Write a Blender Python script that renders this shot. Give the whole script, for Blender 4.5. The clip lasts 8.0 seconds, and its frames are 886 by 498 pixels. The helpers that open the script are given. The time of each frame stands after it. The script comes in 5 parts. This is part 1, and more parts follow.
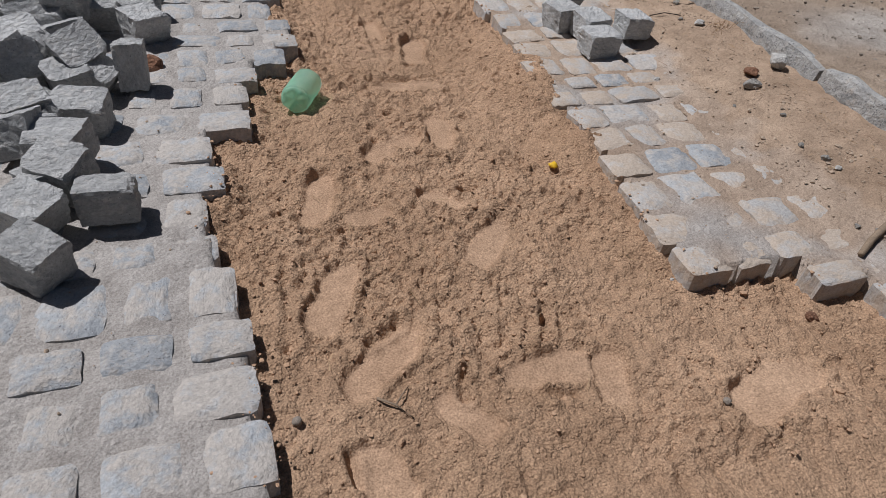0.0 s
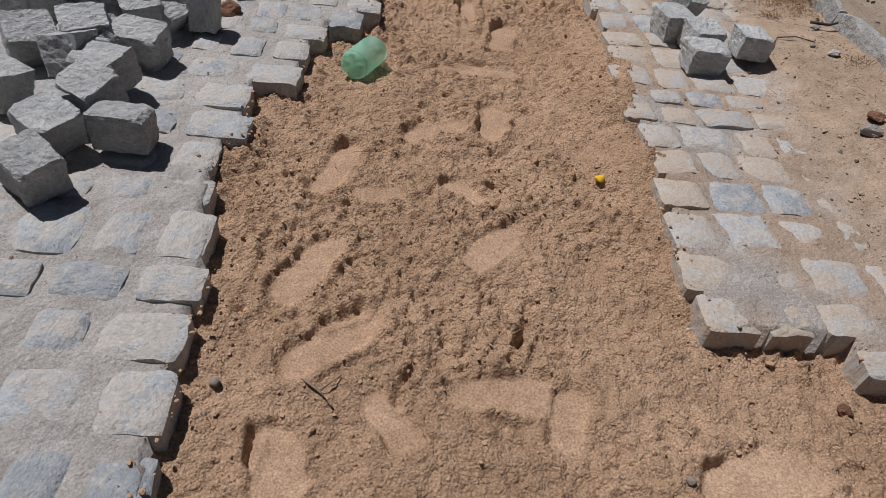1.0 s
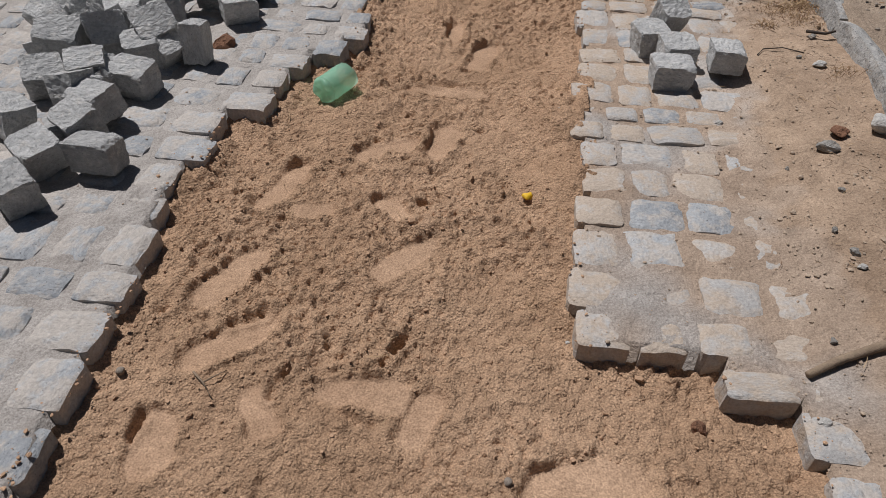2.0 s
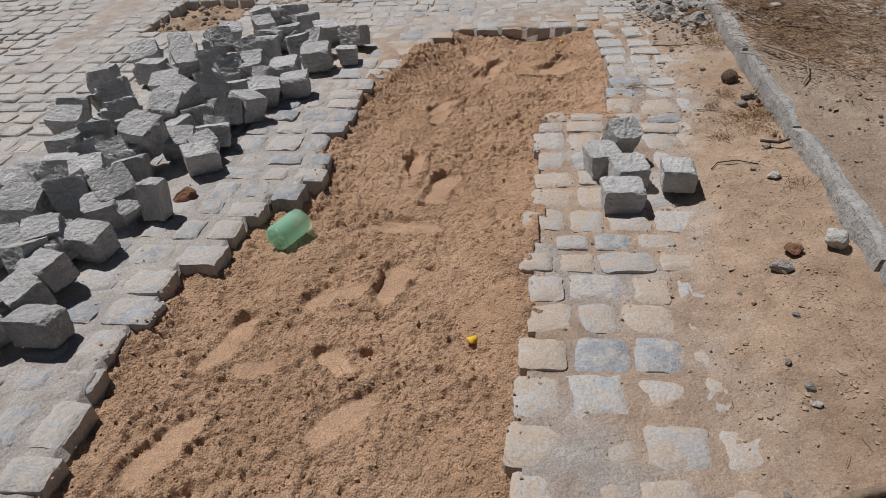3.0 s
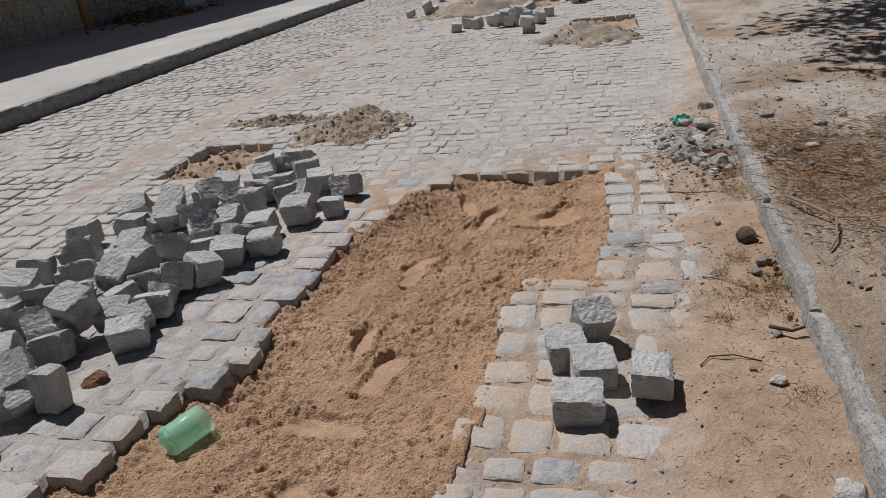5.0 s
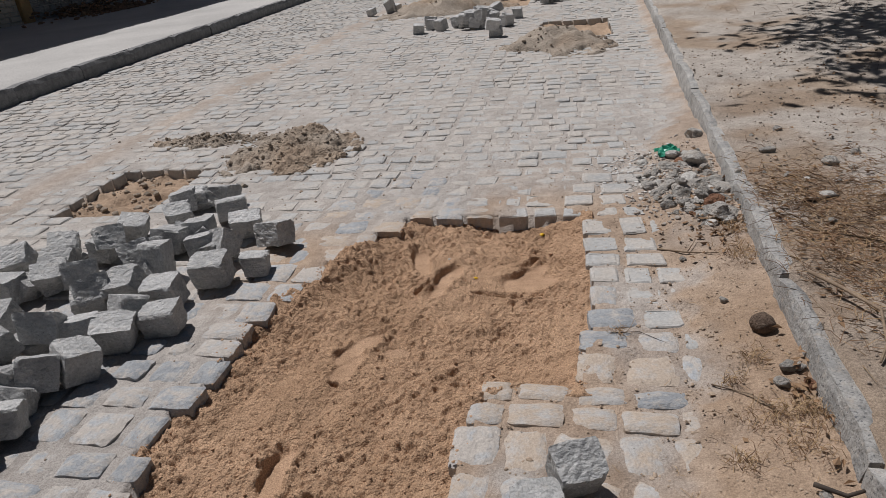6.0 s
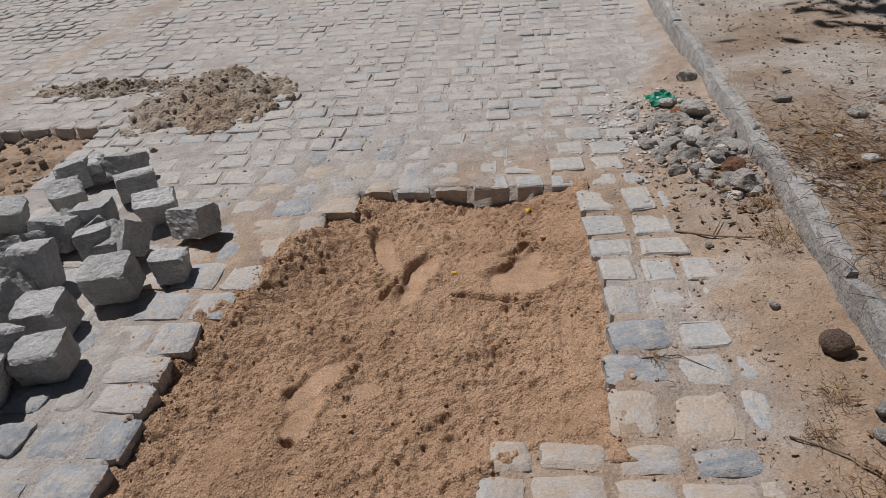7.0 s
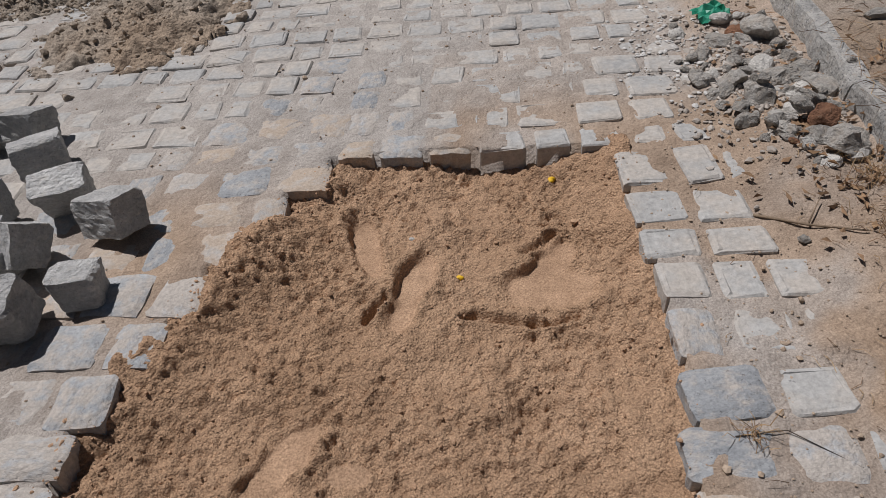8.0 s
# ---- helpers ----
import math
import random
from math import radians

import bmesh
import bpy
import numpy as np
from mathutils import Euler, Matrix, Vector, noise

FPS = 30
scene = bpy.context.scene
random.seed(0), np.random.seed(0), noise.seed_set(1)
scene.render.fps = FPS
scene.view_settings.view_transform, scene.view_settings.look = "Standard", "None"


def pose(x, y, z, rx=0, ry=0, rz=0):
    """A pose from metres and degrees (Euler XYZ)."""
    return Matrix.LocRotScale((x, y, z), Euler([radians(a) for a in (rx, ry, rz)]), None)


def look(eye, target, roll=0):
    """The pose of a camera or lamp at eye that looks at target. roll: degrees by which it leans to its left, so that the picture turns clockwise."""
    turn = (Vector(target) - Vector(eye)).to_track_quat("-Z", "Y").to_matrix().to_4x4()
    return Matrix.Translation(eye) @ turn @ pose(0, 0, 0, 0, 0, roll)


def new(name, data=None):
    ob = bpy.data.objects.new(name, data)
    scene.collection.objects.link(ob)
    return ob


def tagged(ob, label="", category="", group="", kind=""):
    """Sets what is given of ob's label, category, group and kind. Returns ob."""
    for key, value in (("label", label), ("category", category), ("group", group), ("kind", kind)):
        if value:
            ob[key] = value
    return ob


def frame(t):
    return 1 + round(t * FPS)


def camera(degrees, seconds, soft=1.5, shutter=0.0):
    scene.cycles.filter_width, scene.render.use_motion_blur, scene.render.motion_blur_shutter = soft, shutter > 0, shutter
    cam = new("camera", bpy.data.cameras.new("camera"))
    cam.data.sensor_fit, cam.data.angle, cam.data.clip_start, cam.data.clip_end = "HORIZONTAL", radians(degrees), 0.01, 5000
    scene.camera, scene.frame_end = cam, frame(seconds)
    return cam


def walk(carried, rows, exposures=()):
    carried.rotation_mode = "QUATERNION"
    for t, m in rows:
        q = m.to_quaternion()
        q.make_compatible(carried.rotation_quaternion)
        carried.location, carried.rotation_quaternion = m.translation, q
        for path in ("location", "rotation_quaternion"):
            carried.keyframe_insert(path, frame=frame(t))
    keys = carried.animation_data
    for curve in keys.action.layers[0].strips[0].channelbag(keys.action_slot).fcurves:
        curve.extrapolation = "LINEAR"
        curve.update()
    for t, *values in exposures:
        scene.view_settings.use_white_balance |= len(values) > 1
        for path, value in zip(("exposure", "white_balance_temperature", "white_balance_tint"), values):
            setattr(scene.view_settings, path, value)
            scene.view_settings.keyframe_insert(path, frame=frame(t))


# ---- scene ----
cam = camera(66.8, 8.0, soft=0.6)
PATH = [
    (0, (-0.011, 0.047, 0.985), (0.575, 1.467, -0.295), 7.2),
    (0.5, (0.168, 0.063, 0.963), (0.473, 1.576, -0.308), 8.5),
    (0.7, (0.199, 0.067, 0.966), (0.459, 1.592, -0.302), 7.3),
    (1, (0.305, 0.074, 0.948), (0.52, 1.546, -0.388), 9.7),
    (1.2, (0.4, 0.074, 0.92), (0.58, 1.495, -0.477), 9.8),
    (2.3, (0.874, -0.012, 1.141), (0.671, 1.471, -0.185), -0.7),
    (2.5, (0.921, 0.011, 1.142), (0.68, 1.512, -0.158), -2.1),
    (2.8, (0.974, 0.108, 1.179), (0.721, 1.689, -0.019), -3.6),
    (3, (0.999, 0.148, 1.196), (0.786, 1.773, 0.049), -3.6),
    (3.2, (1.038, 0.17, 1.197), (0.772, 1.855, 0.151), -4.3),
    (3.5, (1.14, 0.21, 1.183), (0.886, 1.948, 0.225), -1.4),
    (3.8, (1.249, 0.269, 1.206), (0.935, 2.019, 0.29), -2.2),
    (4, (1.294, 0.305, 1.222), (0.932, 2.058, 0.33), -3.1),
    (4.2, (1.329, 0.352, 1.224), (0.966, 2.118, 0.36), -3.7),
    (5.3, (1.427, 0.852, 1.182), (0.935, 2.598, 0.338), -7.4),
    (5.5, (1.423, 1.005, 1.187), (0.941, 2.76, 0.357), -6.8),
    (5.7, (1.43, 1.139, 1.199), (1.021, 2.934, 0.417), -5.6),
    (6, (1.378, 1.292, 1.209), (0.999, 3.051, 0.336), -5.8),
    (6.3, (1.318, 1.482, 1.188), (1.144, 3.325, 0.43), -6.6),
    (6.5, (1.263, 1.596, 1.175), (1.183, 3.36, 0.237), -5.9),
    (6.7, (1.197, 1.676, 1.166), (1.068, 3.387, 0.138), -5.3),
    (7, (1.167, 1.85, 1.153), (0.978, 3.525, 0.077), -5.0),
    (7.3, (1.174, 2.025, 1.115), (0.867, 3.655, -0.003), -6.8),
    (7.5, (1.152, 2.133, 1.117), (0.871, 3.732, -0.051), -7.0),
    (7.8, (1.113, 2.343, 1.063), (0.902, 3.902, -0.172), -6.7),
    (8, (1.095, 2.454, 1.065), (0.928, 3.938, -0.264), -6.7),
]
walk(cam, [(t, look(eye, target, roll)) for t, eye, target, roll in PATH],
     [(0, -0.26, 6120, 12), (1.2, -0.25, 6220, 12), (3, -0.26, 6420, 12), (5.5, -0.29, 6400, 12), (8, -0.35, 6420, 13)])

# ---- light ----
SUN_TRAVEL = Vector((0.43, -0.31, -1.0)).normalized()
world = bpy.data.worlds.new("sky")
scene.world = world
world.use_nodes = True
wn = world.node_tree
sky = wn.nodes.new("ShaderNodeTexSky")
sky.sky_type = "NISHITA"
sky.sun_disc = False
sky.sun_elevation = math.asin(-SUN_TRAVEL.z)
sky.sun_rotation = math.atan2(-SUN_TRAVEL.x, -SUN_TRAVEL.y)
sky.air_density, sky.dust_density = 1.0, 1.5
wn.nodes["Background"].inputs["Strength"].default_value = 0.025
wn.links.new(sky.outputs["Color"], wn.nodes["Background"].inputs["Color"])
sun_data = bpy.data.lights.new("sun", "SUN")
sun_data.energy, sun_data.angle, sun_data.color = 4.6, radians(0.6), (1.0, 0.975, 0.95)
sun = new("sun", sun_data)
sun.rotation_mode = "QUATERNION"
sun.rotation_quaternion = SUN_TRAVEL.to_track_quat("-Z", "Y")


# ---- small tools ----
def lattice(ix, iy, seed):
    n = (ix.astype(np.int64) * 374761393 + iy.astype(np.int64) * 668265263 + seed * 982451653) & 0xFFFFFFFF
    n = ((n ^ (n >> 13)) * 1274126177) & 0xFFFFFFFF
    return ((n ^ (n >> 16)) & 0xFFFF) / 65535.0 * 2 - 1


def vnoise(x, y, size, seed=0):
    """Smooth noise from -1 to 1 with features of that size in metres."""
    u, v = np.asarray(x) / size, np.asarray(y) / size
    iu, iv = np.floor(u), np.floor(v)
    fu, fv = u - iu, v - iv
    fu, fv = fu * fu * (3 - 2 * fu), fv * fv * (3 - 2 * fv)
    a, b = lattice(iu, iv, seed), lattice(iu + 1, iv, seed)
    c, d = lattice(iu, iv + 1, seed), lattice(iu + 1, iv + 1, seed)
    return (a * (1 - fu) + b * fu) * (1 - fv) + (c * (1 - fu) + d * fu) * fv


def fbm(x, y, size, seed=0, octaves=3, fall=0.5):
    total, amp = 0.0, 1.0
    for k in range(octaves):
        c, s = math.cos(k * 1.1 + seed), math.sin(k * 1.1 + seed)
        total = total + amp * vnoise(np.asarray(x) * c - np.asarray(y) * s, np.asarray(x) * s + np.asarray(y) * c, size / 2 ** k, seed + 17 * k)
        amp *= fall
    return total


def step(a, b, v):
    w = np.clip((np.asarray(v, dtype=float) - a) / (b - a), 0, 1)
    return w * w * (3 - 2 * w)


def mesh_of(name, verts, faces, material, smooth=False):
    me = bpy.data.meshes.new(name)
    me.from_pydata([tuple(v) for v in verts], [], faces)
    if material:
        me.materials.append(material)
    if smooth:
        me.polygons.foreach_set("use_smooth", [True] * len(me.polygons))
    me.update()
    return me


def grid_mesh(name, xs, ys, z, material, masks=None):
    """A height sheet over the lines xs and ys."""
    nx, ny = len(xs), len(ys)
    gx, gy = np.meshgrid(xs, ys)
    co = np.stack([gx, gy, z], -1).reshape(-1, 3)
    i = (np.arange(ny - 1)[:, None] * nx + np.arange(nx - 1)[None, :]).reshape(-1)
    quads = np.stack([i, i + 1, i + nx + 1, i + nx], -1)
    me = bpy.data.meshes.new(name)
    me.vertices.add(len(co))
    me.vertices.foreach_set("co", co.astype(np.float32).reshape(-1))
    me.loops.add(quads.size)
    me.loops.foreach_set("vertex_index", quads.astype(np.int32).reshape(-1))
    me.polygons.add(len(quads))
    me.polygons.foreach_set("loop_start", np.arange(0, quads.size, 4, dtype=np.int32))
    me.polygons.foreach_set("use_smooth", np.ones(len(quads), dtype=bool))
    for key, values in (masks or {}).items():
        attribute = me.attributes.new(key, "FLOAT", "POINT")
        attribute.data.foreach_set("value", np.asarray(values, dtype=np.float32).reshape(-1))
    me.materials.append(material)
    me.update(calc_edges=True)
    return me


def part(name, data, parent, label=""):
    ob = new(name, data)
    ob.parent = parent
    return tagged(ob, label)


def bm_mesh(name, bm, material, smooth=False):
    me = bpy.data.meshes.new(name)
    bm.to_mesh(me)
    bm.free()
    me.materials.append(material)
    if smooth:
        me.polygons.foreach_set("use_smooth", [True] * len(me.polygons))
    return me


class Pool:
    """Gathers many small pieces into one mesh."""

    def __init__(self):
        self.v, self.f = [], []

    def add(self, verts, faces):
        n = len(self.v)
        self.v.extend(verts)
        self.f.extend([tuple(n + i for i in f) for f in faces])

    def mesh(self, name, material, smooth=False):
        return mesh_of(name, self.v, self.f, material, smooth)


ICO = bmesh.new()
bmesh.ops.create_icosphere(ICO, subdivisions=1, radius=1)
ICO_V = [v.co.copy() for v in ICO.verts]
ICO_F = [tuple(v.index for v in f.verts) for f in ICO.faces]
ICO.free()


def lump(pool, rnd, x, y, z, r, flat=0.7, rough=0.3):
    a = rnd.uniform(0, 6.28)
    c, s = math.cos(a), math.sin(a)
    sx, sy = r * rnd.uniform(0.75, 1.3), r * rnd.uniform(0.75, 1.2)
    vs = []
    for v in ICO_V:
        k = 1 + rnd.uniform(-rough, rough)
        px, py, pz = v.x * sx * k, v.y * sy * k, v.z * r * flat * k
        vs.append((x + px * c - py * s, y + px * s + py * c, z + pz))
    pool.add(vs, ICO_F)


def stalk(pool, points, r0, r1, sides=3):
    """A thin tapered stem through the points."""
    vs, fs = [], []
    n = len(points)
    for i, p in enumerate(points):
        p = Vector(p)
        d = Vector(points[min(i + 1, n - 1)]) - Vector(points[max(i - 1, 0)])
        d = d.normalized() if d.length > 1e-9 else Vector((0, 0, 1))
        u = d.orthogonal().normalized()
        w = d.cross(u)
        r = r0 + (r1 - r0) * i / max(n - 1, 1)
        for k in range(sides):
            a = 6.2832 * k / sides
            vs.append(tuple(p + (u * math.cos(a) + w * math.sin(a)) * r))
    for i in range(n - 1):
        for k in range(sides):
            k2 = (k + 1) % sides
            fs.append((i * sides + k, i * sides + k2, (i + 1) * sides + k2, (i + 1) * sides + k))
    fs.append(tuple(range(sides))[::-1])
    fs.append(tuple((n - 1) * sides + k for k in range(sides)))
    pool.add(vs, fs)


# ---- materials ----
def nodes_of(name):
    m = bpy.data.materials.new(name)
    m.use_nodes = True
    return m, m.node_tree.nodes, m.node_tree.links, m.node_tree.nodes["Principled BSDF"]


def noise_node(nt, links, vector, scale, detail=4.0, rough=0.6):
    n = nt.new("ShaderNodeTexNoise")
    n.inputs["Scale"].default_value = scale
    n.inputs["Detail"].default_value = detail
    n.inputs["Roughness"].default_value = rough
    links.new(vector, n.inputs["Vector"])
    return n.outputs["Fac"]


def ramp_node(nt, links, fac, stops):
    r = nt.new("ShaderNodeValToRGB")
    r.color_ramp.elements[0].position, r.color_ramp.elements[0].color = stops[0][0], (*stops[0][1], 1)
    r.color_ramp.elements[1].position, r.color_ramp.elements[1].color = stops[-1][0], (*stops[-1][1], 1)
    for p, c in stops[1:-1]:
        e = r.color_ramp.elements.new(p)
        e.color = (*c, 1)
    links.new(fac, r.inputs["Fac"])
    return r.outputs["Color"]


def mixed(nt, links, fac, a, b, blend="MIX"):
    m = nt.new("ShaderNodeMix")
    m.data_type, m.blend_type = "RGBA", blend
    for value, socket in ((fac, m.inputs[0]), (a, m.inputs[6]), (b, m.inputs[7])):
        if isinstance(value, (int, float)):
            socket.default_value = value
        elif isinstance(value, tuple):
            socket.default_value = (*value, 1)
        else:
            links.new(value, socket)
    return m.outputs[2]


def surface(name, dark, light, big=3.0, fine=60.0, rough=0.9, bump=0.4, bump_size=40.0, depth=0.01,
            speckle=None, dust=None, vary=0.0, spread=False, gloss=0.3, uneven=0.0):
    """Rough mineral or plant surface: blotches, grain, specks, dust lying on the upward sides, bump."""
    m, nt, links, shader = nodes_of(name)
    co = nt.new("ShaderNodeTexCoord").outputs["Object"]
    info = nt.new("ShaderNodeObjectInfo").outputs["Random"]
    if spread:
        add = nt.new("ShaderNodeVectorMath")
        add.operation = "MULTIPLY_ADD"
        comb = nt.new("ShaderNodeCombineXYZ")
        for s in comb.inputs:
            links.new(info, s)
        links.new(comb.outputs[0], add.inputs[0])
        add.inputs[1].default_value = (37, 61, 83)
        links.new(co, add.inputs[2])
        co = add.outputs[0]
    col = ramp_node(nt, links, noise_node(nt, links, co, big, 5), [(0.3, dark), (0.7, light)])
    grain = ramp_node(nt, links, noise_node(nt, links, co, fine, 4, 0.75), [(0.3, (0.78, 0.78, 0.78)), (0.7, (1.2, 1.2, 1.2))])
    col = mixed(nt, links, 1.0, col, grain, "MULTIPLY")
    if speckle:
        size, colour, amount = speckle
        fac = ramp_node(nt, links, noise_node(nt, links, co, size, 2, 0.5), [(amount, (0, 0, 0)), (amount + 0.06, (1, 1, 1))])
        col = mixed(nt, links, fac, col, colour)
    if vary:
        tone = ramp_node(nt, links, info, [(0.0, (1 - vary,) * 3), (1.0, (1 + vary,) * 3)])
        col = mixed(nt, links, 1.0, col, tone, "MULTIPLY")
    if dust:
        colour, low, high = dust
        veil = noise_node(nt, links, co, big * 2.3, 6, 0.65)
        if uneven:
            shift = nt.new("ShaderNodeMath")
            shift.operation = "MULTIPLY_ADD"
            links.new(info, shift.inputs[0])
            shift.inputs[1].default_value = uneven
            links.new(veil, shift.inputs[2])
            veil = shift.outputs[0]
        fac = ramp_node(nt, links, veil, [(low, (0, 0, 0)), (high, (1, 1, 1))])
        col = mixed(nt, links, fac, col, mixed(nt, links, 1.0, colour, grain, "MULTIPLY"))
    links.new(col, shader.inputs["Base Color"])
    shader.inputs["Roughness"].default_value = rough
    shader.inputs["Specular IOR Level"].default_value = gloss
    if bump:
        b = nt.new("ShaderNodeBump")
        b.inputs["Strength"].default_value, b.inputs["Distance"].default_value = bump, depth
        links.new(noise_node(nt, links, co, bump_size, 8, 0.65), b.inputs["Height"])
        links.new(b.outputs[0], shader.inputs["Normal"])
    return m


def plain(name, colour, rough=0.5, metal=0.0):
    m, nt, links, shader = nodes_of(name)
    co = nt.new("ShaderNodeTexCoord").outputs["Object"]
    tone = ramp_node(nt, links, noise_node(nt, links, co, 9, 5), [(0.3, tuple(c * 0.75 for c in colour)), (0.7, colour)])
    links.new(tone, shader.inputs["Base Color"])
    shader.inputs["Roughness"].default_value, shader.inputs["Metallic"].default_value = rough, metal
    return m


def earth(name, key, low_dark, low_light, high_dark, high_light, bump=0.5, bump_size=120.0, depth=0.006, crumbs=0.4, smooth=0.0, grit=0.45):
    """Loose earth of two kinds; the sheet's attribute named key says how much of the second lies where."""
    m, nt, links, shader = nodes_of(name)
    co = nt.new("ShaderNodeTexCoord").outputs["Object"]
    blot = noise_node(nt, links, co, 2.2, 6, 0.6)
    a = ramp_node(nt, links, blot, [(0.3, low_dark), (0.7, low_light)])
    b = ramp_node(nt, links, blot, [(0.3, high_dark), (0.7, high_light)])
    att = nt.new("ShaderNodeAttribute")
    att.attribute_name = key
    col = mixed(nt, links, att.outputs["Fac"], a, b)
    grain = ramp_node(nt, links, noise_node(nt, links, co, 240, 3, 0.75), [(0.28, (1 - grit, 0.98 - grit, 0.97 - grit)), (0.72, (1 + grit, 1 + grit, 1 + grit))])
    col = mixed(nt, links, 1.0, col, grain, "MULTIPLY")
    patch = ramp_node(nt, links, noise_node(nt, links, co, 14, 5, 0.7), [(0.28, (0.75, 0.73, 0.71)), (0.72, (1.15, 1.15, 1.15))])
    col = mixed(nt, links, 1.0, col, patch, "MULTIPLY")
    links.new(col, shader.inputs["Base Color"])
    shader.inputs["Roughness"].default_value = 0.97
    shader.inputs["Specular IOR Level"].default_value = 0.12
    bm = nt.new("ShaderNodeBump")
    bm.inputs["Distance"].default_value = depth
    firm = nt.new("ShaderNodeMath")
    firm.operation = "MULTIPLY_ADD"
    links.new(att.outputs["Fac"], firm.inputs[0])
    firm.inputs[1].default_value, firm.inputs[2].default_value = -smooth * bump, bump
    links.new(firm.outputs[0], bm.inputs["Strength"])
    cell = nt.new("ShaderNodeTexVoronoi")
    cell.inputs["Scale"].default_value = bump_size * 0.75
    cell.inputs["Randomness"].default_value = 1.0
    links.new(co, cell.inputs["Vector"])
    mad = nt.new("ShaderNodeMath")
    mad.operation = "MULTIPLY_ADD"
    links.new(cell.outputs["Distance"], mad.inputs[0])
    mad.inputs[1].default_value = -crumbs
    links.new(noise_node(nt, links, co, bump_size * 0.6, 9, 0.7), mad.inputs[2])
    links.new(mad.outputs[0], bm.inputs["Height"])
    links.new(bm.outputs[0], shader.inputs["Normal"])
    return m


DUST = (0.405, 0.365, 0.32)
SAND = earth("damp_sand", "pressed", (0.45, 0.295, 0.187), (0.585, 0.397, 0.264), (0.372, 0.246, 0.16), (0.455, 0.312, 0.21), 1.0, 215, 0.0105, 0.5, 0.6, 0.5)
ROAD_DUST = earth("road_dust", "soil", (0.39, 0.365, 0.34), (0.50, 0.47, 0.44), (0.33, 0.24, 0.17), (0.48, 0.362, 0.265), 1.0, 110, 0.010, 0.25, 0.0, 0.32)
HEAP_EARTH = earth("heap_earth", "soil", (0.33, 0.285, 0.235), (0.44, 0.385, 0.325), (0.34, 0.265, 0.20), (0.45, 0.36, 0.275), 1.0, 100, 0.012, 0.5, 0.0, 0.4)
VERGE = earth("verge_soil", "soil", (0.395, 0.36, 0.322), (0.49, 0.45, 0.405), (0.295, 0.23, 0.175), (0.41, 0.33, 0.255), 1.0, 100, 0.012, 0.25, 0.0, 0.5)
GRANITE = surface("laid_granite", (0.30, 0.318, 0.338), (0.445, 0.46, 0.472), 10, 120, 0.85, 1.0, 34, 0.012,
                  (150, (0.18, 0.18, 0.19), 0.66), ((0.47, 0.43, 0.39), 0.50, 0.68), 0.15, True, 0.3, 0.2)
BLOCK = surface("split_granite", (0.41, 0.412, 0.41), (0.66, 0.655, 0.64), 1.8, 13, 0.85, 1.0, 7, 0.022,
                (24, (0.25, 0.25, 0.26), 0.66), ((0.60, 0.575, 0.54), 0.52, 0.70), 0.14, True)
DUSTY_GRANITE = surface("dusty_granite", (0.39, 0.378, 0.365), (0.50, 0.482, 0.462), 9, 150, 0.9, 0.8, 42, 0.010,
                        (190, (0.24, 0.22, 0.20), 0.68), ((0.45, 0.375, 0.305), 0.42, 0.64), 0.1, True, 0.2, 0.16)
FAR_GRANITE = surface("far_granite", (0.33, 0.33, 0.325), (0.465, 0.46, 0.445), 2.2, 60, 0.88, 0.8, 42, 0.008, (90, (0.25, 0.25, 0.25), 0.68), ((0.46, 0.425, 0.385), 0.42, 0.58))
KERB = surface("kerb_granite", (0.26, 0.258, 0.25), (0.48, 0.465, 0.44), 16, 120, 0.85, 1.0, 38, 0.016, (150, (0.16, 0.16, 0.165), 0.6), (DUST, 0.54, 0.70), 0.1, True)

# kerb granite darkened in its colour to stand for a face in shade
SHADED_KERB = surface("shaded_kerb_granite", (0.15, 0.15, 0.155), (0.27, 0.27, 0.265), 16, 120, 0.85, 0.8, 45, 0.015, (150, (0.12, 0.12, 0.125), 0.6), (DUST, 0.66, 0.82), 0.1, True)

# ---- plan ----
def kerb_x(y):
    """The road-side face of the kerb by the verge."""
    return 1.915 + 0.041 * (np.asarray(y) - 1.0)


# courses of setts along the dug strip: their northern joint and where the strip begins or ends in x
WEST_EDGE = [(0.63, 0.03), (0.77, 0.018), (0.90, 0.008), (1.02, 0.015), (1.19, -0.002), (1.31, -0.03), (1.46, -0.045), (1.60, 0.0), (1.75, -0.02),
             (1.89, 0.088), (2.03, 0.10), (2.15, 0.135), (2.28, 0.235), (2.39, 0.29), (2.51, 0.29), (2.67, 0.24), (2.80, 0.285), (2.94, 0.295),
             (3.05, 0.285), (3.16, 0.275), (3.30, 0.31), (3.45, 0.37), (3.60, 0.42), (3.75, 0.48), (3.885, 0.545), (4.04, 0.645)]
EAST_EDGE = [(0.70, 1.42), (0.83, 1.41), (0.925, 1.275), (1.04, 0.99), (1.175, 0.975), (1.33, 0.985), (1.466, 1.0), (1.60, 1.025), (1.735, 1.03),
             (1.845, 1.0), (1.945, 0.955), (2.09, 1.015), (2.233, 1.04), (2.358, 1.06), (2.51, 1.07), (2.669, 1.06), (2.77, 1.085), (2.865, 1.11),
             (3.03, 1.375), (3.15, 1.39), (3.29, 1.415), (3.44, 1.425), (3.58, 1.425), (3.70, 1.415), (3.85, 1.41), (4.04, 1.405)]


def edge_at(table, y):
    for top, x in table:
        if y < top:
            return x
    return table[-1][1]


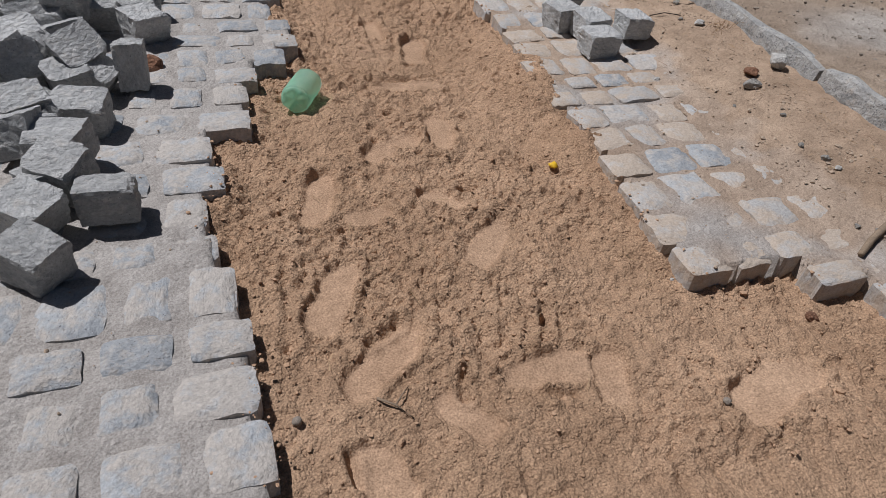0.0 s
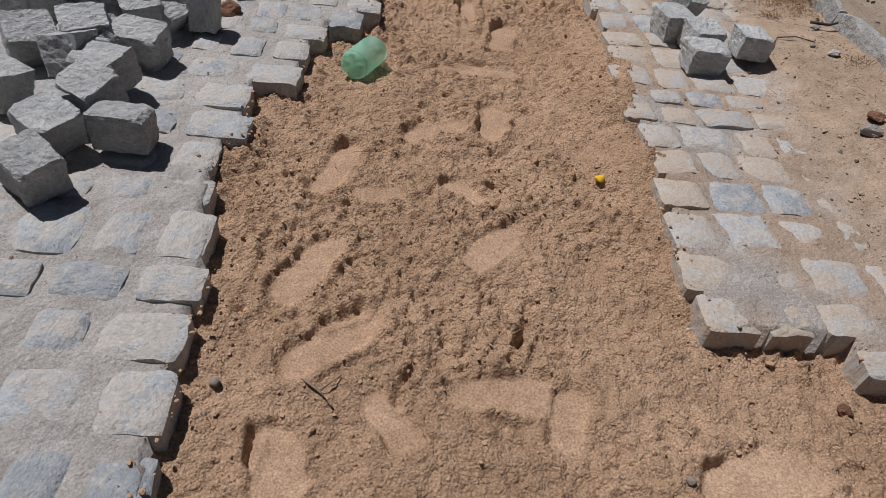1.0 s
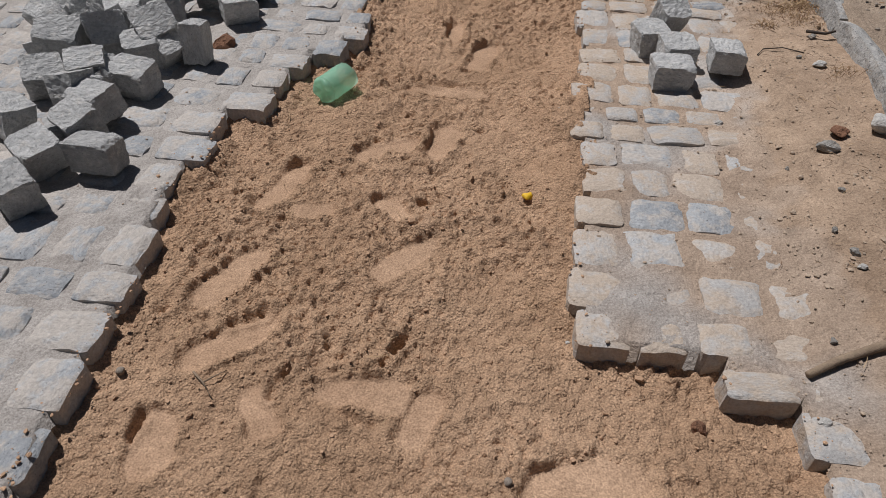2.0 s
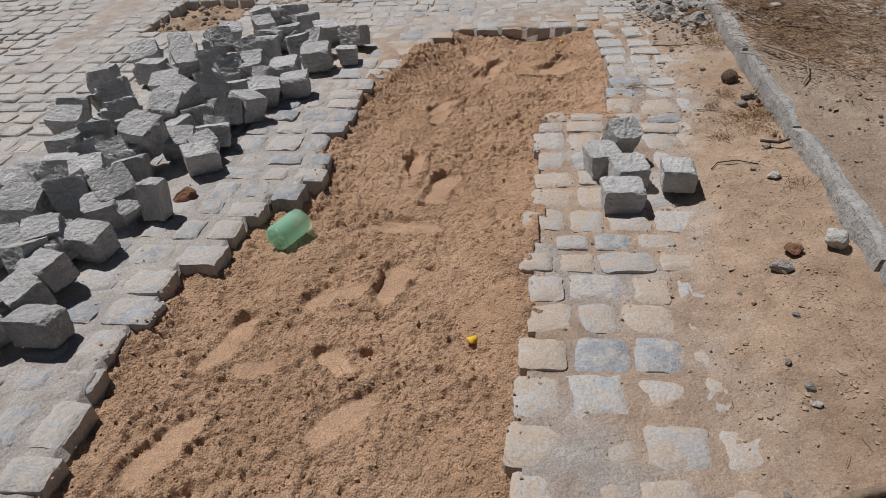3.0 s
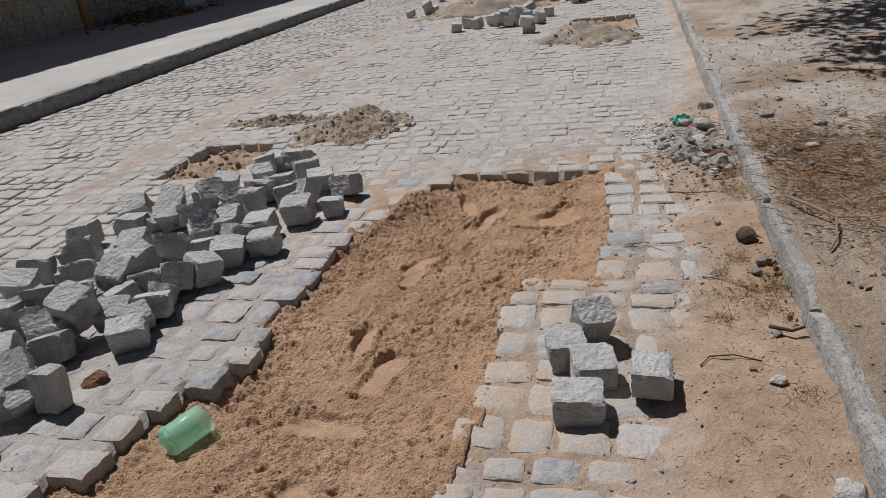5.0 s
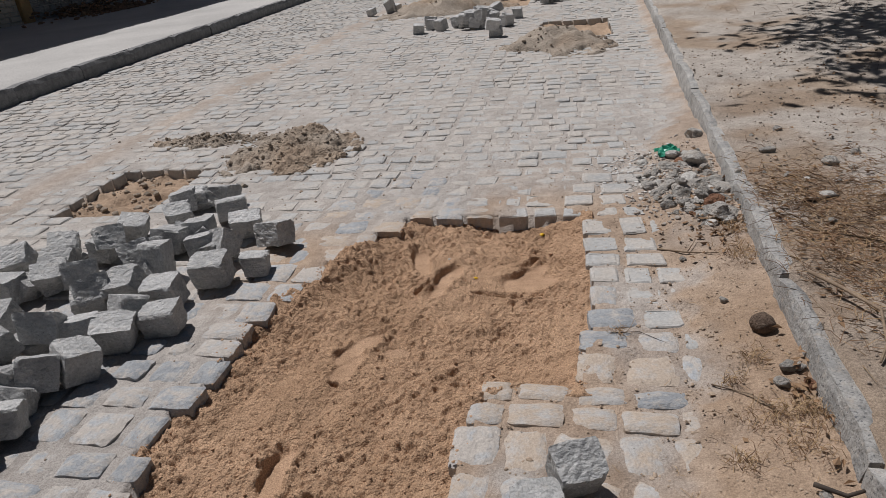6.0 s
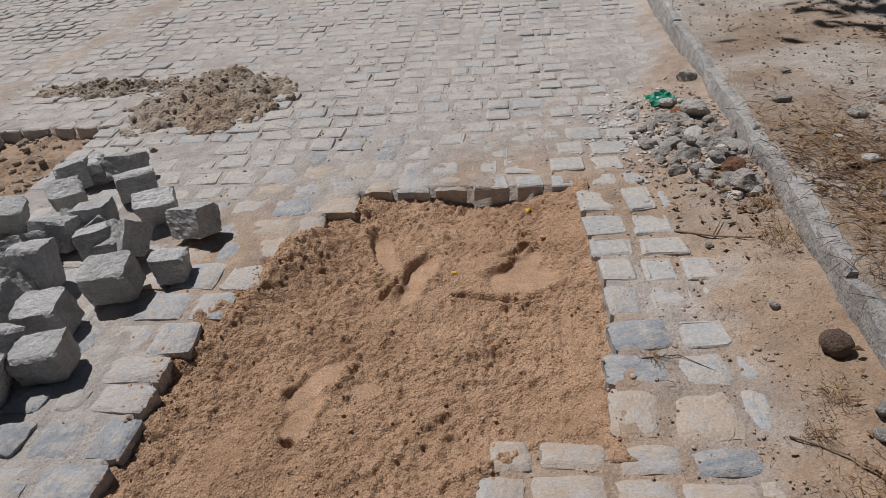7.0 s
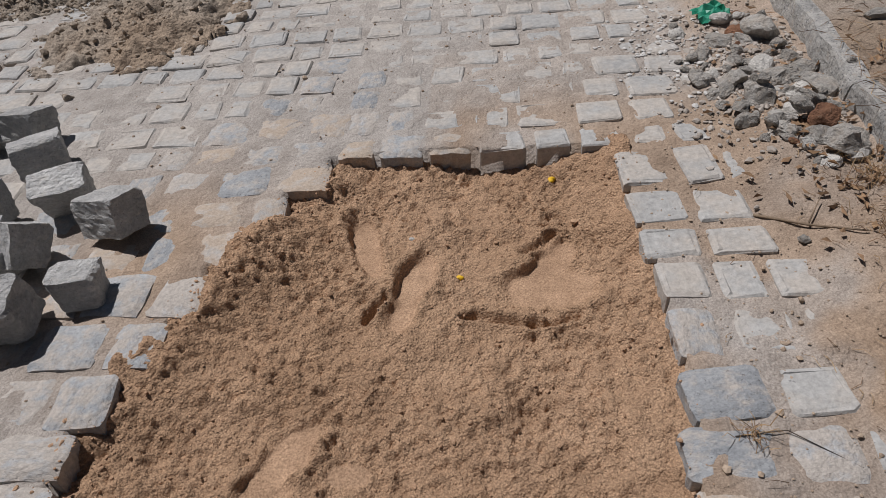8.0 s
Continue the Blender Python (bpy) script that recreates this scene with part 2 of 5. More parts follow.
PIT_NORTH = 4.04
SMALL_PIT = (-1.32, -0.80, 4.14, 4.83)
FAR_PIT = (1.05, 1.80, 8.75, 9.95)
THIRD_PIT = (-0.45, 0.75, 11.7, 13.0)


def inside(box, x, y):
    return (x > box[0]) & (x < box[1]) & (y > box[2]) & (y < box[3])


course_rnd = random.Random(77)


def coursing(table):
    """The joints between courses, those along the strip as the table has them."""
    down = [table[0][0]]
    while down[-1] > -8:
        down.append(down[-1] - course_rnd.uniform(0.12, 0.15))
    up = [PIT_NORTH]
    while up[-1] < 45:
        up.append(up[-1] + course_rnd.uniform(0.118, 0.145))
    return down[:0:-1] + [row[0] for row in table] + up[1:]


courses, east_courses = coursing(WEST_EDGE), coursing(EAST_EDGE)
WEST_Y, EAST_Y = np.array(courses), np.array(east_courses)
WEST_X = np.array([edge_at(WEST_EDGE, (a + b) / 2) for a, b in zip(courses, courses[1:])])
EAST_X = np.array([edge_at(EAST_EDGE, (a + b) / 2) for a, b in zip(east_courses, east_courses[1:])])


def in_strip(x, y, grow):
    west = WEST_X[np.clip(np.searchsorted(WEST_Y, y) - 1, 0, len(WEST_X) - 1)]
    east = EAST_X[np.clip(np.searchsorted(EAST_Y, y) - 1, 0, len(EAST_X) - 1)]
    return (x > west - grow) & (x < east + grow) & (y < PIT_NORTH) & (y > -0.5)


def pit_mask(x, y, grow=0.0):
    return in_strip(x, y, grow) | in_strip(x, np.asarray(y) - grow, grow) | in_strip(x, np.asarray(y) + grow, grow)


def snap(box):
    near = lambda v: min(courses, key=lambda c: abs(c - v))
    return (box[0], box[1], near(box[2]), near(box[3]))


SMALL_PIT, FAR_PIT, THIRD_PIT = snap(SMALL_PIT), snap(FAR_PIT), snap(THIRD_PIT)


def mound(x, y, cx, cy, rx, ry, height, seed):
    d = np.sqrt(((x - cx) / rx) ** 2 + ((y - cy) / ry) ** 2)
    d = d + 0.26 * fbm(x, y, 0.3, seed) + 0.10 * fbm(x, y, 0.06, seed + 1)
    return height * (1 - step(0.0, 1.0, d)) * (1 + 0.3 * fbm(x, y, 0.2, seed + 3)) + (d < 0.9) * (0.020 * fbm(x, y, 0.13, seed + 5) + 0.022 * np.abs(fbm(x, y, 0.06, seed + 7)) + 0.008 * fbm(x, y, 0.025, seed + 8))


MOUNDS = [(-0.36, 5.13, 0.42, 0.50, 0.085, 31), (-0.95, 5.42, 0.62, 0.16, 0.03, 33), (1.30, 8.35, 0.62, 0.62, 0.15, 35),
          (-0.55, 12.0, 1.0, 1.0, 0.2, 37), (-2.55, 20.5, 1.0, 1.7, 0.35, 39), (1.6, 24.0, 0.9, 1.2, 0.4, 41)]

# ---- road bed ----
def road_height(x, y):
    z = -0.0052 + 0.0055 * fbm(x, y, 0.28, 5) + 0.0035 * fbm(x, y, 0.055, 8) - 0.004 * (1 - step(-2.1, -1.6, x)) + 0.0012 * step(4.1, 4.6, y)
    reach = np.interp(y, [0.8, 2.3, 2.7, 3.9, 4.3, 5.2, 5.8, 40], [1.46, 1.48, 1.68, 1.74, 1.70, 1.82, 2.0, 3.4])
    soil = step(-0.03, 0.14, x - reach + 0.07 * fbm(x, y, 0.3, 11) + 0.05 * fbm(x, y, 0.07, 12))
    z = z + soil * (0.012 + 0.007 * fbm(x, y, 0.4, 14) + 0.0035 * fbm(x, y, 0.045, 15)) + np.clip(x - reach, 0, 0.55) * 0.115 + soil * 0.004 * np.abs(fbm(x, y, 0.09, 16))
    soil = soil * (1 - 0.35 * step(3.2, 3.8, y))
    pits = np.zeros_like(x)
    for box in (SMALL_PIT, FAR_PIT, THIRD_PIT):
        pits = np.maximum(pits, inside((box[0] - 0.03, box[1] + 0.03, box[2] - 0.02, box[3] + 0.02), x, y) * 1.0)
    z = z - pits * (0.058 - 0.022 * fbm(x, y, 0.12, 21) - 0.008 * fbm(x, y, 0.04, 22))
    seam = np.exp(-((x + 1.80 - 0.02 * y + 0.05 * vnoise(x, y, 0.7, 24)) / 0.13) ** 2) * step(3.0, 4.5, y)
    z = z + 0.007 * seam
    spill = np.exp(-((x - 0.24) / 0.26) ** 2 - ((y - 3.66) / 0.36) ** 2)
    z = z + spill * (0.002 + 0.005 * fbm(x, y, 0.08, 29))
    torn = 0.003 * vnoise(x, y, 0.06, 44)
    z = np.where(pit_mask(x + torn, y - torn, 0.023) & (y > -0.45), -0.16, z)
    pink = step(0.15, 0.8, fbm(x, y, 0.8, 23)) * (x > 0.9) * (x < 2.4) * (0.4 - 0.2 * step(4.0, 4.4, y))
    soil = np.clip(np.maximum.reduce([soil, pits, 0.35 * seam, pink, 0.95 * spill, 0.85 * step(0.9, 1.0, x) * (1 - step(4.1, 4.6, y)) * step(-1.1, 0.1, fbm(x, y, 0.25, 27))]), 0, 1)
    return z, soil


road_x = np.concatenate([np.arange(-4.1, -1.5, 0.05), np.arange(-1.5, 2.2, 0.012), np.arange(2.2, 3.3, 0.1)])
road_y = np.concatenate([np.arange(-9, -0.6, 0.15), np.arange(-0.6, 0.45, 0.03), np.arange(0.45, 5.6, 0.012), np.arange(5.6, 14, 0.05), np.arange(14, 62, 0.4)])
gx, gy = np.meshgrid(road_x, road_y)
rz, rsoil = road_height(gx, gy)
road = tagged(new("road", grid_mesh("road", road_x, road_y, rz, ROAD_DUST, {"soil": rsoil})),
              "sett-paved street with dusty joints and sandy patches", "road", kind="structure")

# ---- heaps of dug earth ----
def earth_heap(cx, cy, rx, ry, height, seed):
    n = 150 if cy < 7 else 46
    xs, ys = np.linspace(cx - 1.5 * rx, cx + 1.5 * rx, n), np.linspace(cy - 1.5 * ry, cy + 1.5 * ry, n)
    x, y = np.meshgrid(xs, ys)
    z = mound(x, y, cx, cy, rx, ry, height, seed) - 0.012
    z = np.where(z < -0.008, -0.14, z)
    red = step(-0.2, 0.6, fbm(x, y, 0.5, seed + 9))
    ob = new("earth_mound", grid_mesh("earth_mound", xs, ys, z, HEAP_EARTH, {"soil": red}))
    return tagged(ob, "low heap of crumbly grey-brown dug earth on the street", "earth", "heaps of dug earth")


for row in MOUNDS:
    earth_heap(*row)

# ---- verge and ground to the horizon ----
ground_x = np.concatenate([[-400, -150, -60, -25, -12, -8], np.arange(-7, 1.7, 0.8), np.arange(1.72, 4.6, 0.03), np.arange(4.6, 12, 0.3), [13, 16, 20, 30, 60, 150, 400]])
ground_y = np.concatenate([[-400, -100, -30, -10], np.arange(-6, 0.5, 0.5), np.arange(0.5, 9, 0.035), np.arange(9, 20, 0.2), np.arange(20, 70, 2), [80, 120, 200, 400]])
gx, gy = np.meshgrid(ground_x, ground_y)


def verge_height(x, y):
    rise = step(0.0, 0.03, x - kerb_x(y) - 0.012)
    top = 0.122 + 0.018 * fbm(x, y, 0.6, 51) + 0.007 * fbm(x, y, 0.09, 53) + 0.02 * step(0, 1.5, x - kerb_x(y) - 0.2)
    return np.where(x > kerb_x(y) + 0.01, top * rise - 0.3 * (1 - rise), -0.32)


vz = verge_height(gx, gy)
leafy = step(-0.1, 0.5, fbm(gx, gy, 0.7, 57) + 1.0 * np.exp(-((gx - 2.55) / 0.55) ** 2 - ((gy - 3.6) / 0.7) ** 2) - 0.15 + 0.5 * (1 - step(2.6, 3.4, gy)))
ground = tagged(new("ground", grid_mesh("ground", ground_x, ground_y, vz, VERGE, {"soil": leafy})),
                "dry sandy earth verge strewn with straw", "ground", kind="structure")

# ---- sand bed in the dug strip ----
sand_x = np.arange(-0.14, 1.52, 0.004)
sand_y = np.concatenate([np.arange(-0.5, 0.5, 0.02), np.arange(0.5, 4.14, 0.004)])
gx, gy = np.meshgrid(sand_x, sand_y)
# shoe prints: from x, y to x, y, breadth, depth
PRINTS = [(0.244, 1.587, 0.173, 1.36, 0.095, 0.020), (0.229, 1.208, 0.126, 1.004, 0.10, 0.020), (0.328, 0.967, 0.156, 0.834, 0.10, 0.022), (0.648, 1.884, 0.617, 1.64, 0.095, 0.018),
          (0.363, 1.64, 0.547, 1.729, 0.095, 0.016), (0.483, 1.451, 0.578, 1.331, 0.085, 0.014), (0.678, 1.32, 0.515, 1.12, 0.095, 0.014), (0.155, 0.73, 0.20, 0.56, 0.10, 0.018),
          (0.31, 0.80, 0.41, 0.65, 0.085, 0.014), (0.712, 0.835, 0.657, 0.676, 0.085, 0.016), (0.44, 0.80, 0.675, 0.79, 0.10, 0.013), (0.863, 0.60, 1.128, 0.67, 0.12, 0.014),
          (0.26, 1.343, 0.38, 1.38, 0.07, 0.008), (0.60, 2.63, 0.60, 2.395, 0.09, 0.018), (0.745, 2.455, 0.685, 2.22, 0.095, 0.018), (0.607, 2.93, 0.684, 3.10, 0.08, 0.016),
          (0.485, 2.07, 0.765, 2.06, 0.08, 0.010), (0.715, 3.864, 0.80, 3.591, 0.09, 0.022), (0.913, 3.695, 0.843, 3.429, 0.09, 0.022), (0.701, 3.215, 0.594, 3.02, 0.085, 0.018),
          (0.748, 3.104, 0.834, 3.096, 0.05, 0.008), (1.09, 3.60, 1.315, 3.57, 0.15, 0.016), (1.16, 3.54, 1.25, 3.745, 0.11, 0.016)]

# furrows and scuffs: from x, y to x, y, depth
GROOVES = [(0.627, 0.962, 0.592, 0.871, 0.024), (0.394, 0.845, 0.376, 0.774, 0.016), (0.448, 0.764, 0.583, 0.724, 0.012), (0.093, 1.197, 0.071, 0.977, 0.012), (0.21, 0.953, 0.298, 0.99, 0.018),
           (0.135, 0.707, 0.138, 0.65, 0.016), (0.407, 1.727, 0.568, 1.804, 0.016), (0.489, 2.123, 0.73, 2.118, 0.012), (1.018, 3.492, 1.158, 3.46, 0.026), (1.158, 3.46, 1.265, 3.476, 0.022),
           (1.227, 3.754, 1.16, 3.704, 0.018), (0.775, 3.486, 0.821, 3.546, 0.026), (1.09, 3.232, 1.28, 3.26, 0.012), (0.17, 2.0, 0.30, 2.03, 0.016), (0.50, 3.80, 0.58, 3.84, 0.018)]


def sand_height(x, y):
    base = -0.048 - 0.007 * y + 0.010 * fbm(x, y, 0.55, 61, 2)
    west = np.interp(y, [r[0] - 0.07 for r in WEST_EDGE], [r[1] for r in WEST_EDGE])
    east = np.interp(y, [r[0] - 0.07 for r in EAST_EDGE], [r[1] for r in EAST_EDGE])
    base = base + 0.032 * (1 - step(0, 0.2, east - x)) * step(1.0, 1.3, y) + 0.016 * (1 - step(0, 0.16, x - west)) * step(2.2, 2.8, y) + 0.010 * (1 - step(0, 0.10, x - west))
    base = base + 0.060 * np.exp(-((x - west - 0.02) / 0.10) ** 2 - ((y - 3.52) / 0.26) ** 2) * (0.8 + 0.6 * vnoise(x, y, 0.11, 72))
    base = base + 0.030 * np.exp(-((PIT_NORTH - y) / 0.10) ** 2) * (0.7 + 0.5 * vnoise(x, y, 0.2, 71))
    bank = np.minimum(x - west, east - x)
    base = base + 0.03 * np.exp(-(np.clip(bank, 0, 1) / 0.035) ** 2) * step(-0.1, 0.9, fbm(x, y, 0.22, 73))
    rough = 0.5 + 0.62 * step(-0.6, 0.7, fbm(x, y, 0.26, 62, 3))
    grains = 0.0075 * fbm(x, y, 0.021, 69, 3, 0.75)
    crumbly = 0.011 * np.abs(fbm(x, y, 0.05, 67, 3, 0.6))
    churn = 0.020 * np.abs(fbm(x, y, 0.24, 63, 2)) + rough * (0.007 * fbm(x, y, 0.11, 65, 2) + crumbly + grains) - 0.012
    churn = churn + 0.008 * step(0.4, 0.9, fbm(x, y, 0.034, 75, 2)) * step(-0.1, 0.5, fbm(x, y, 0.2, 76, 2))
    pressed, foot, rim = np.zeros_like(x), np.zeros_like(x), np.zeros_like(x)
    for k, (x0, y0, x1, y1, breadth, depth) in enumerate(PRINTS):
        length, a = math.hypot(x1 - x0, y1 - y0), math.atan2(y1 - y0, x1 - x0)
        fx, fy = (x0 + x1) / 2, (y0 + y1) / 2
        u = ((x - fx) * math.cos(a) + (y - fy) * math.sin(a)) / (length / 2)
        v = -(x - fx) * math.sin(a) + (y - fy) * math.cos(a)
        width = breadth / 2 * (1 - 0.16 * np.exp(-((u - 0.15) / 0.3) ** 2)) + 0.001
        d = (np.abs(u) ** 2.8 + np.abs(v / width) ** 2.4 + 1e-9) ** 0.4 + 0.20 * fbm(x, y, 0.11, 170 + k) + 0.03 * vnoise(x, y, 0.035, 190 + k)
        m = 1 - step(0.78, 1.05, d)
        pressed = np.maximum(pressed, m)
        lean = np.clip(((x - fx) * 0.82 - (y - fy) * 0.57) / 0.07, -1, 1)
        foot = np.minimum(foot, m * (-0.68 * depth + 0.25 * depth * lean))
        rim = np.maximum(rim, 0.4 * depth * np.exp(-((d - 1.22) / 0.17) ** 2) * (0.7 + 0.6 * vnoise(x, y, 0.13, 80 + k)))
    cuts = np.zeros_like(x)
    for k, (x0, y0, x1, y1, depth) in enumerate(GROOVES):
        w = np.clip(((x - x0) * (x1 - x0) + (y - y0) * (y1 - y0)) / ((x1 - x0) ** 2 + (y1 - y0) ** 2), 0, 1)
        wob = 0.012 * vnoise(x, y, 0.05, 120 + k)
        d = np.hypot(x - x0 - w * (x1 - x0) + wob, y - y0 - w * (y1 - y0) + wob)
        cuts = cuts - depth * np.exp(-(d / 0.009) ** 2) + 0.4 * depth * np.exp(-((d - 0.022) / 0.010) ** 2)
    for hx, hy, r in ((0.613, 1.448, 0.024), (0.666, 2.222, 0.018), (0.631, 2.925, 0.016), (0.735, 1.84, 0.014), (0.50, 1.90, 0.016)):
        cuts = cuts - 0.032 * np.exp(-(((x - hx) / r) ** 2 + ((y - hy) / (0.8 * r)) ** 2) ** 2)
    return base + churn * (1 - 0.88 * pressed) + foot + rim * (1 - pressed) + cuts, pressed


sz, spress = sand_height(gx, gy)
hidden = ~pit_mask(gx, gy, 0.06)
sz = np.where(hidden, -0.15, sz)
sand_bed = tagged(new("sand_bed", grid_mesh("sand_bed", sand_x, sand_y, sz, SAND, {"pressed": spress})),
                  "loose orange-brown sand with footprints in the dug-out strip", "sand", kind="stuff")


def on_sheet(xs, ys, heights):
    """Height of a sheet at a place, from its nearest grid line crossing."""
    def at(x, y):
        i, j = min(int(np.searchsorted(xs, x)), len(xs) - 1), min(int(np.searchsorted(ys, y)), len(ys) - 1)
        return float(heights[j, i])
    return at


sand_z, road_z, verge_z = on_sheet(sand_x, sand_y, sz), on_sheet(road_x, road_y, rz), on_sheet(ground_x, ground_y, vz)
press_at = on_sheet(sand_x, sand_y, spress)


# ---- kerb by the verge ----
def kerb_stone_mesh(seed, material=None, length=1.0, width=0.1, height=0.34):
    bm = bmesh.new()
    n = 9
    rnd = random.Random(seed)
    section = [(-0.6, -1), (-0.54, -0.4), (-0.5, -0.2), (-0.45, -0.06), (-0.36, 0.0), (0.0, 0.01), (0.36, 0.0), (0.5, -0.12), (0.5, -1)]
    rings = []
    for i in range(n + 1):
        t = i / n
        ring = []
        for k, (sx, szz) in enumerate(section):
            end = 0.012 if i in (0, n) else 0.0
            dx = rnd.uniform(-0.003, 0.003) + noise.noise((seed * 3.1, t * 6, k * 0.35)) * 0.012
            dz = noise.noise((seed * 7.7, t * 7, k * 0.3)) * 0.013 - end
            ring.append(bm.verts.new((sx * width + dx, (t - 0.5) * length, szz * height + dz)))
        rings.append(ring)
    for i in range(n):
        for k in range(len(section) - 1):
            bm.faces.new((rings[i][k], rings[i][k + 1], rings[i + 1][k + 1], rings[i + 1][k]))
    bm.faces.new(rings[0])
    bm.faces.new(rings[-1][::-1])
    bmesh.ops.recalc_face_normals(bm, faces=bm.faces)
    return bm_mesh("kerb_stone", bm, material or KERB)


def kerb_line(name, label, xs, y0, y1, top, width, length, turn, material=None):
    owner = tagged(new(name), label, "kerb", kind="structure")
    shapes = [kerb_stone_mesh(k + len(name) * 10, material, length, width) for k in range(5)]
    rnd = random.Random(len(name))
    y = y0
    while y < y1:
        stone = part("kerb_stone", rnd.choice(shapes), owner)
        yc = y + length / 2
        stone.matrix_basis = pose(float(xs(yc)), yc, top + rnd.uniform(-0.006, 0.006), rnd.uniform(-0.5, 0.5), rnd.uniform(-1.2, 1.2), turn + rnd.uniform(-0.6, 0.6)) @ Matrix.Diagonal((1, 0.985, 1, 1))
        y += length
    return owner


kerb_line("kerb_verge", "worn granite kerb half sunk in sandy earth", lambda y: kerb_x(y) + 0.038, -9.0, 45, 0.124, 0.066, 0.82, -2.35)

# ---- loose setts ----
def block_mesh(seed):
    """A roughly split granite block about a unit wide: uneven split faces, chipped edges and corners."""
    rnd = random.Random(seed)
    bm = bmesh.new()
    bmesh.ops.create_cube(bm, size=1.0)
    bmesh.ops.subdivide_edges(bm, edges=bm.edges, cuts=8, use_grid_fill=True)
    shear = [rnd.uniform(-0.10, 0.10) for _ in range(4)]
    taper = rnd.uniform(0.82, 1.0)
    chips = []
    for _ in range(9):
        n = Vector((rnd.choice((-1, 1)), rnd.choice((-1, 1)), rnd.choice((-1, 1, 1))))
        n[rnd.randrange(3)] *= rnd.uniform(0.0, 0.9)
        n = Vector([c * rnd.uniform(0.6, 1.2) for c in n]).normalized()
        reach = sum(abs(c) for c in n) * 0.5
        chips.append((n, reach - rnd.uniform(0.015, 0.11)))
    for v in bm.verts:
        p = v.co.copy()
        for n, d in chips:
            over = p.dot(n) - d
            if over > 0:
                p -= n * over
        k = taper + (1 - taper) * (p.z + 0.5)
        p.x, p.y = p.x * k + shear[0] * p.z, p.y * k + shear[1] * p.z
        p.z += shear[2] * p.x + shear[3] * p.y
        s = Vector((p.x * 1.7 + seed * 5.3, p.y * 1.7, p.z * 1.7))
        p += noise.noise_vector(s) * 0.03 + noise.noise_vector(s * 3.6) * 0.026 + noise.noise_vector(s * 9.0) * 0.022
        v.co = p
    return bm_mesh("paving_block", bm, BLOCK)


BLOCKS = [block_mesh(k) for k in range(12)]


class Stack:
    """Lets blocks down one by one on what lies there already."""

    def __init__(self, x0, y0, x1, y1, floor, cell=0.012):
        self.x0, self.y0, self.cell = x0, y0, cell
        xs, ys = np.arange(x0, x1, cell), np.arange(y0, y1, cell)
        g = np.meshgrid(xs, ys)
        self.h = np.maximum(floor(*g), 0.0)
        self.floor = self.h.copy()

    def drop(self, me, m, sink=0.006, on_floor=False, cap=None):
        co = np.array([tuple(m @ v.co) for v in me.vertices])
        i, j = ((co[:, 0] - self.x0) / self.cell).astype(int), ((co[:, 1] - self.y0) / self.cell).astype(int)
        i, j = np.clip(i, 0, self.h.shape[1] - 1), np.clip(j, 0, self.h.shape[0] - 1)
        under = self.floor if on_floor else self.h
        lift = float((under[j, i] - co[:, 2]).max()) - sink
        if cap is not None:
            lift = min(lift, cap - float(co[:, 2].min()))
        np.maximum.at(self.h, (j, i), co[:, 2] + lift)
        return Matrix.Translation((0, 0, lift)) @ m


PILE_LABEL = "loose grey granite paving sett lying in a heap on the street"


def lay_block(stack, rnd, x, y, size, tilt, turn, label, group, level=0):
    me = rnd.choice(BLOCKS)
    m = pose(x, y, 0, rnd.uniform(-tilt, tilt), rnd.uniform(-tilt, tilt), turn) @ Matrix.Diagonal((*size, 1))
    ob = new("paving_block", me)
    ob.matrix_basis = stack.drop(me, m, 0.004 if level == 0 else 0.02, level == 0, 0.062 * level if level else None)
    return tagged(ob, label, "paving stone", group)


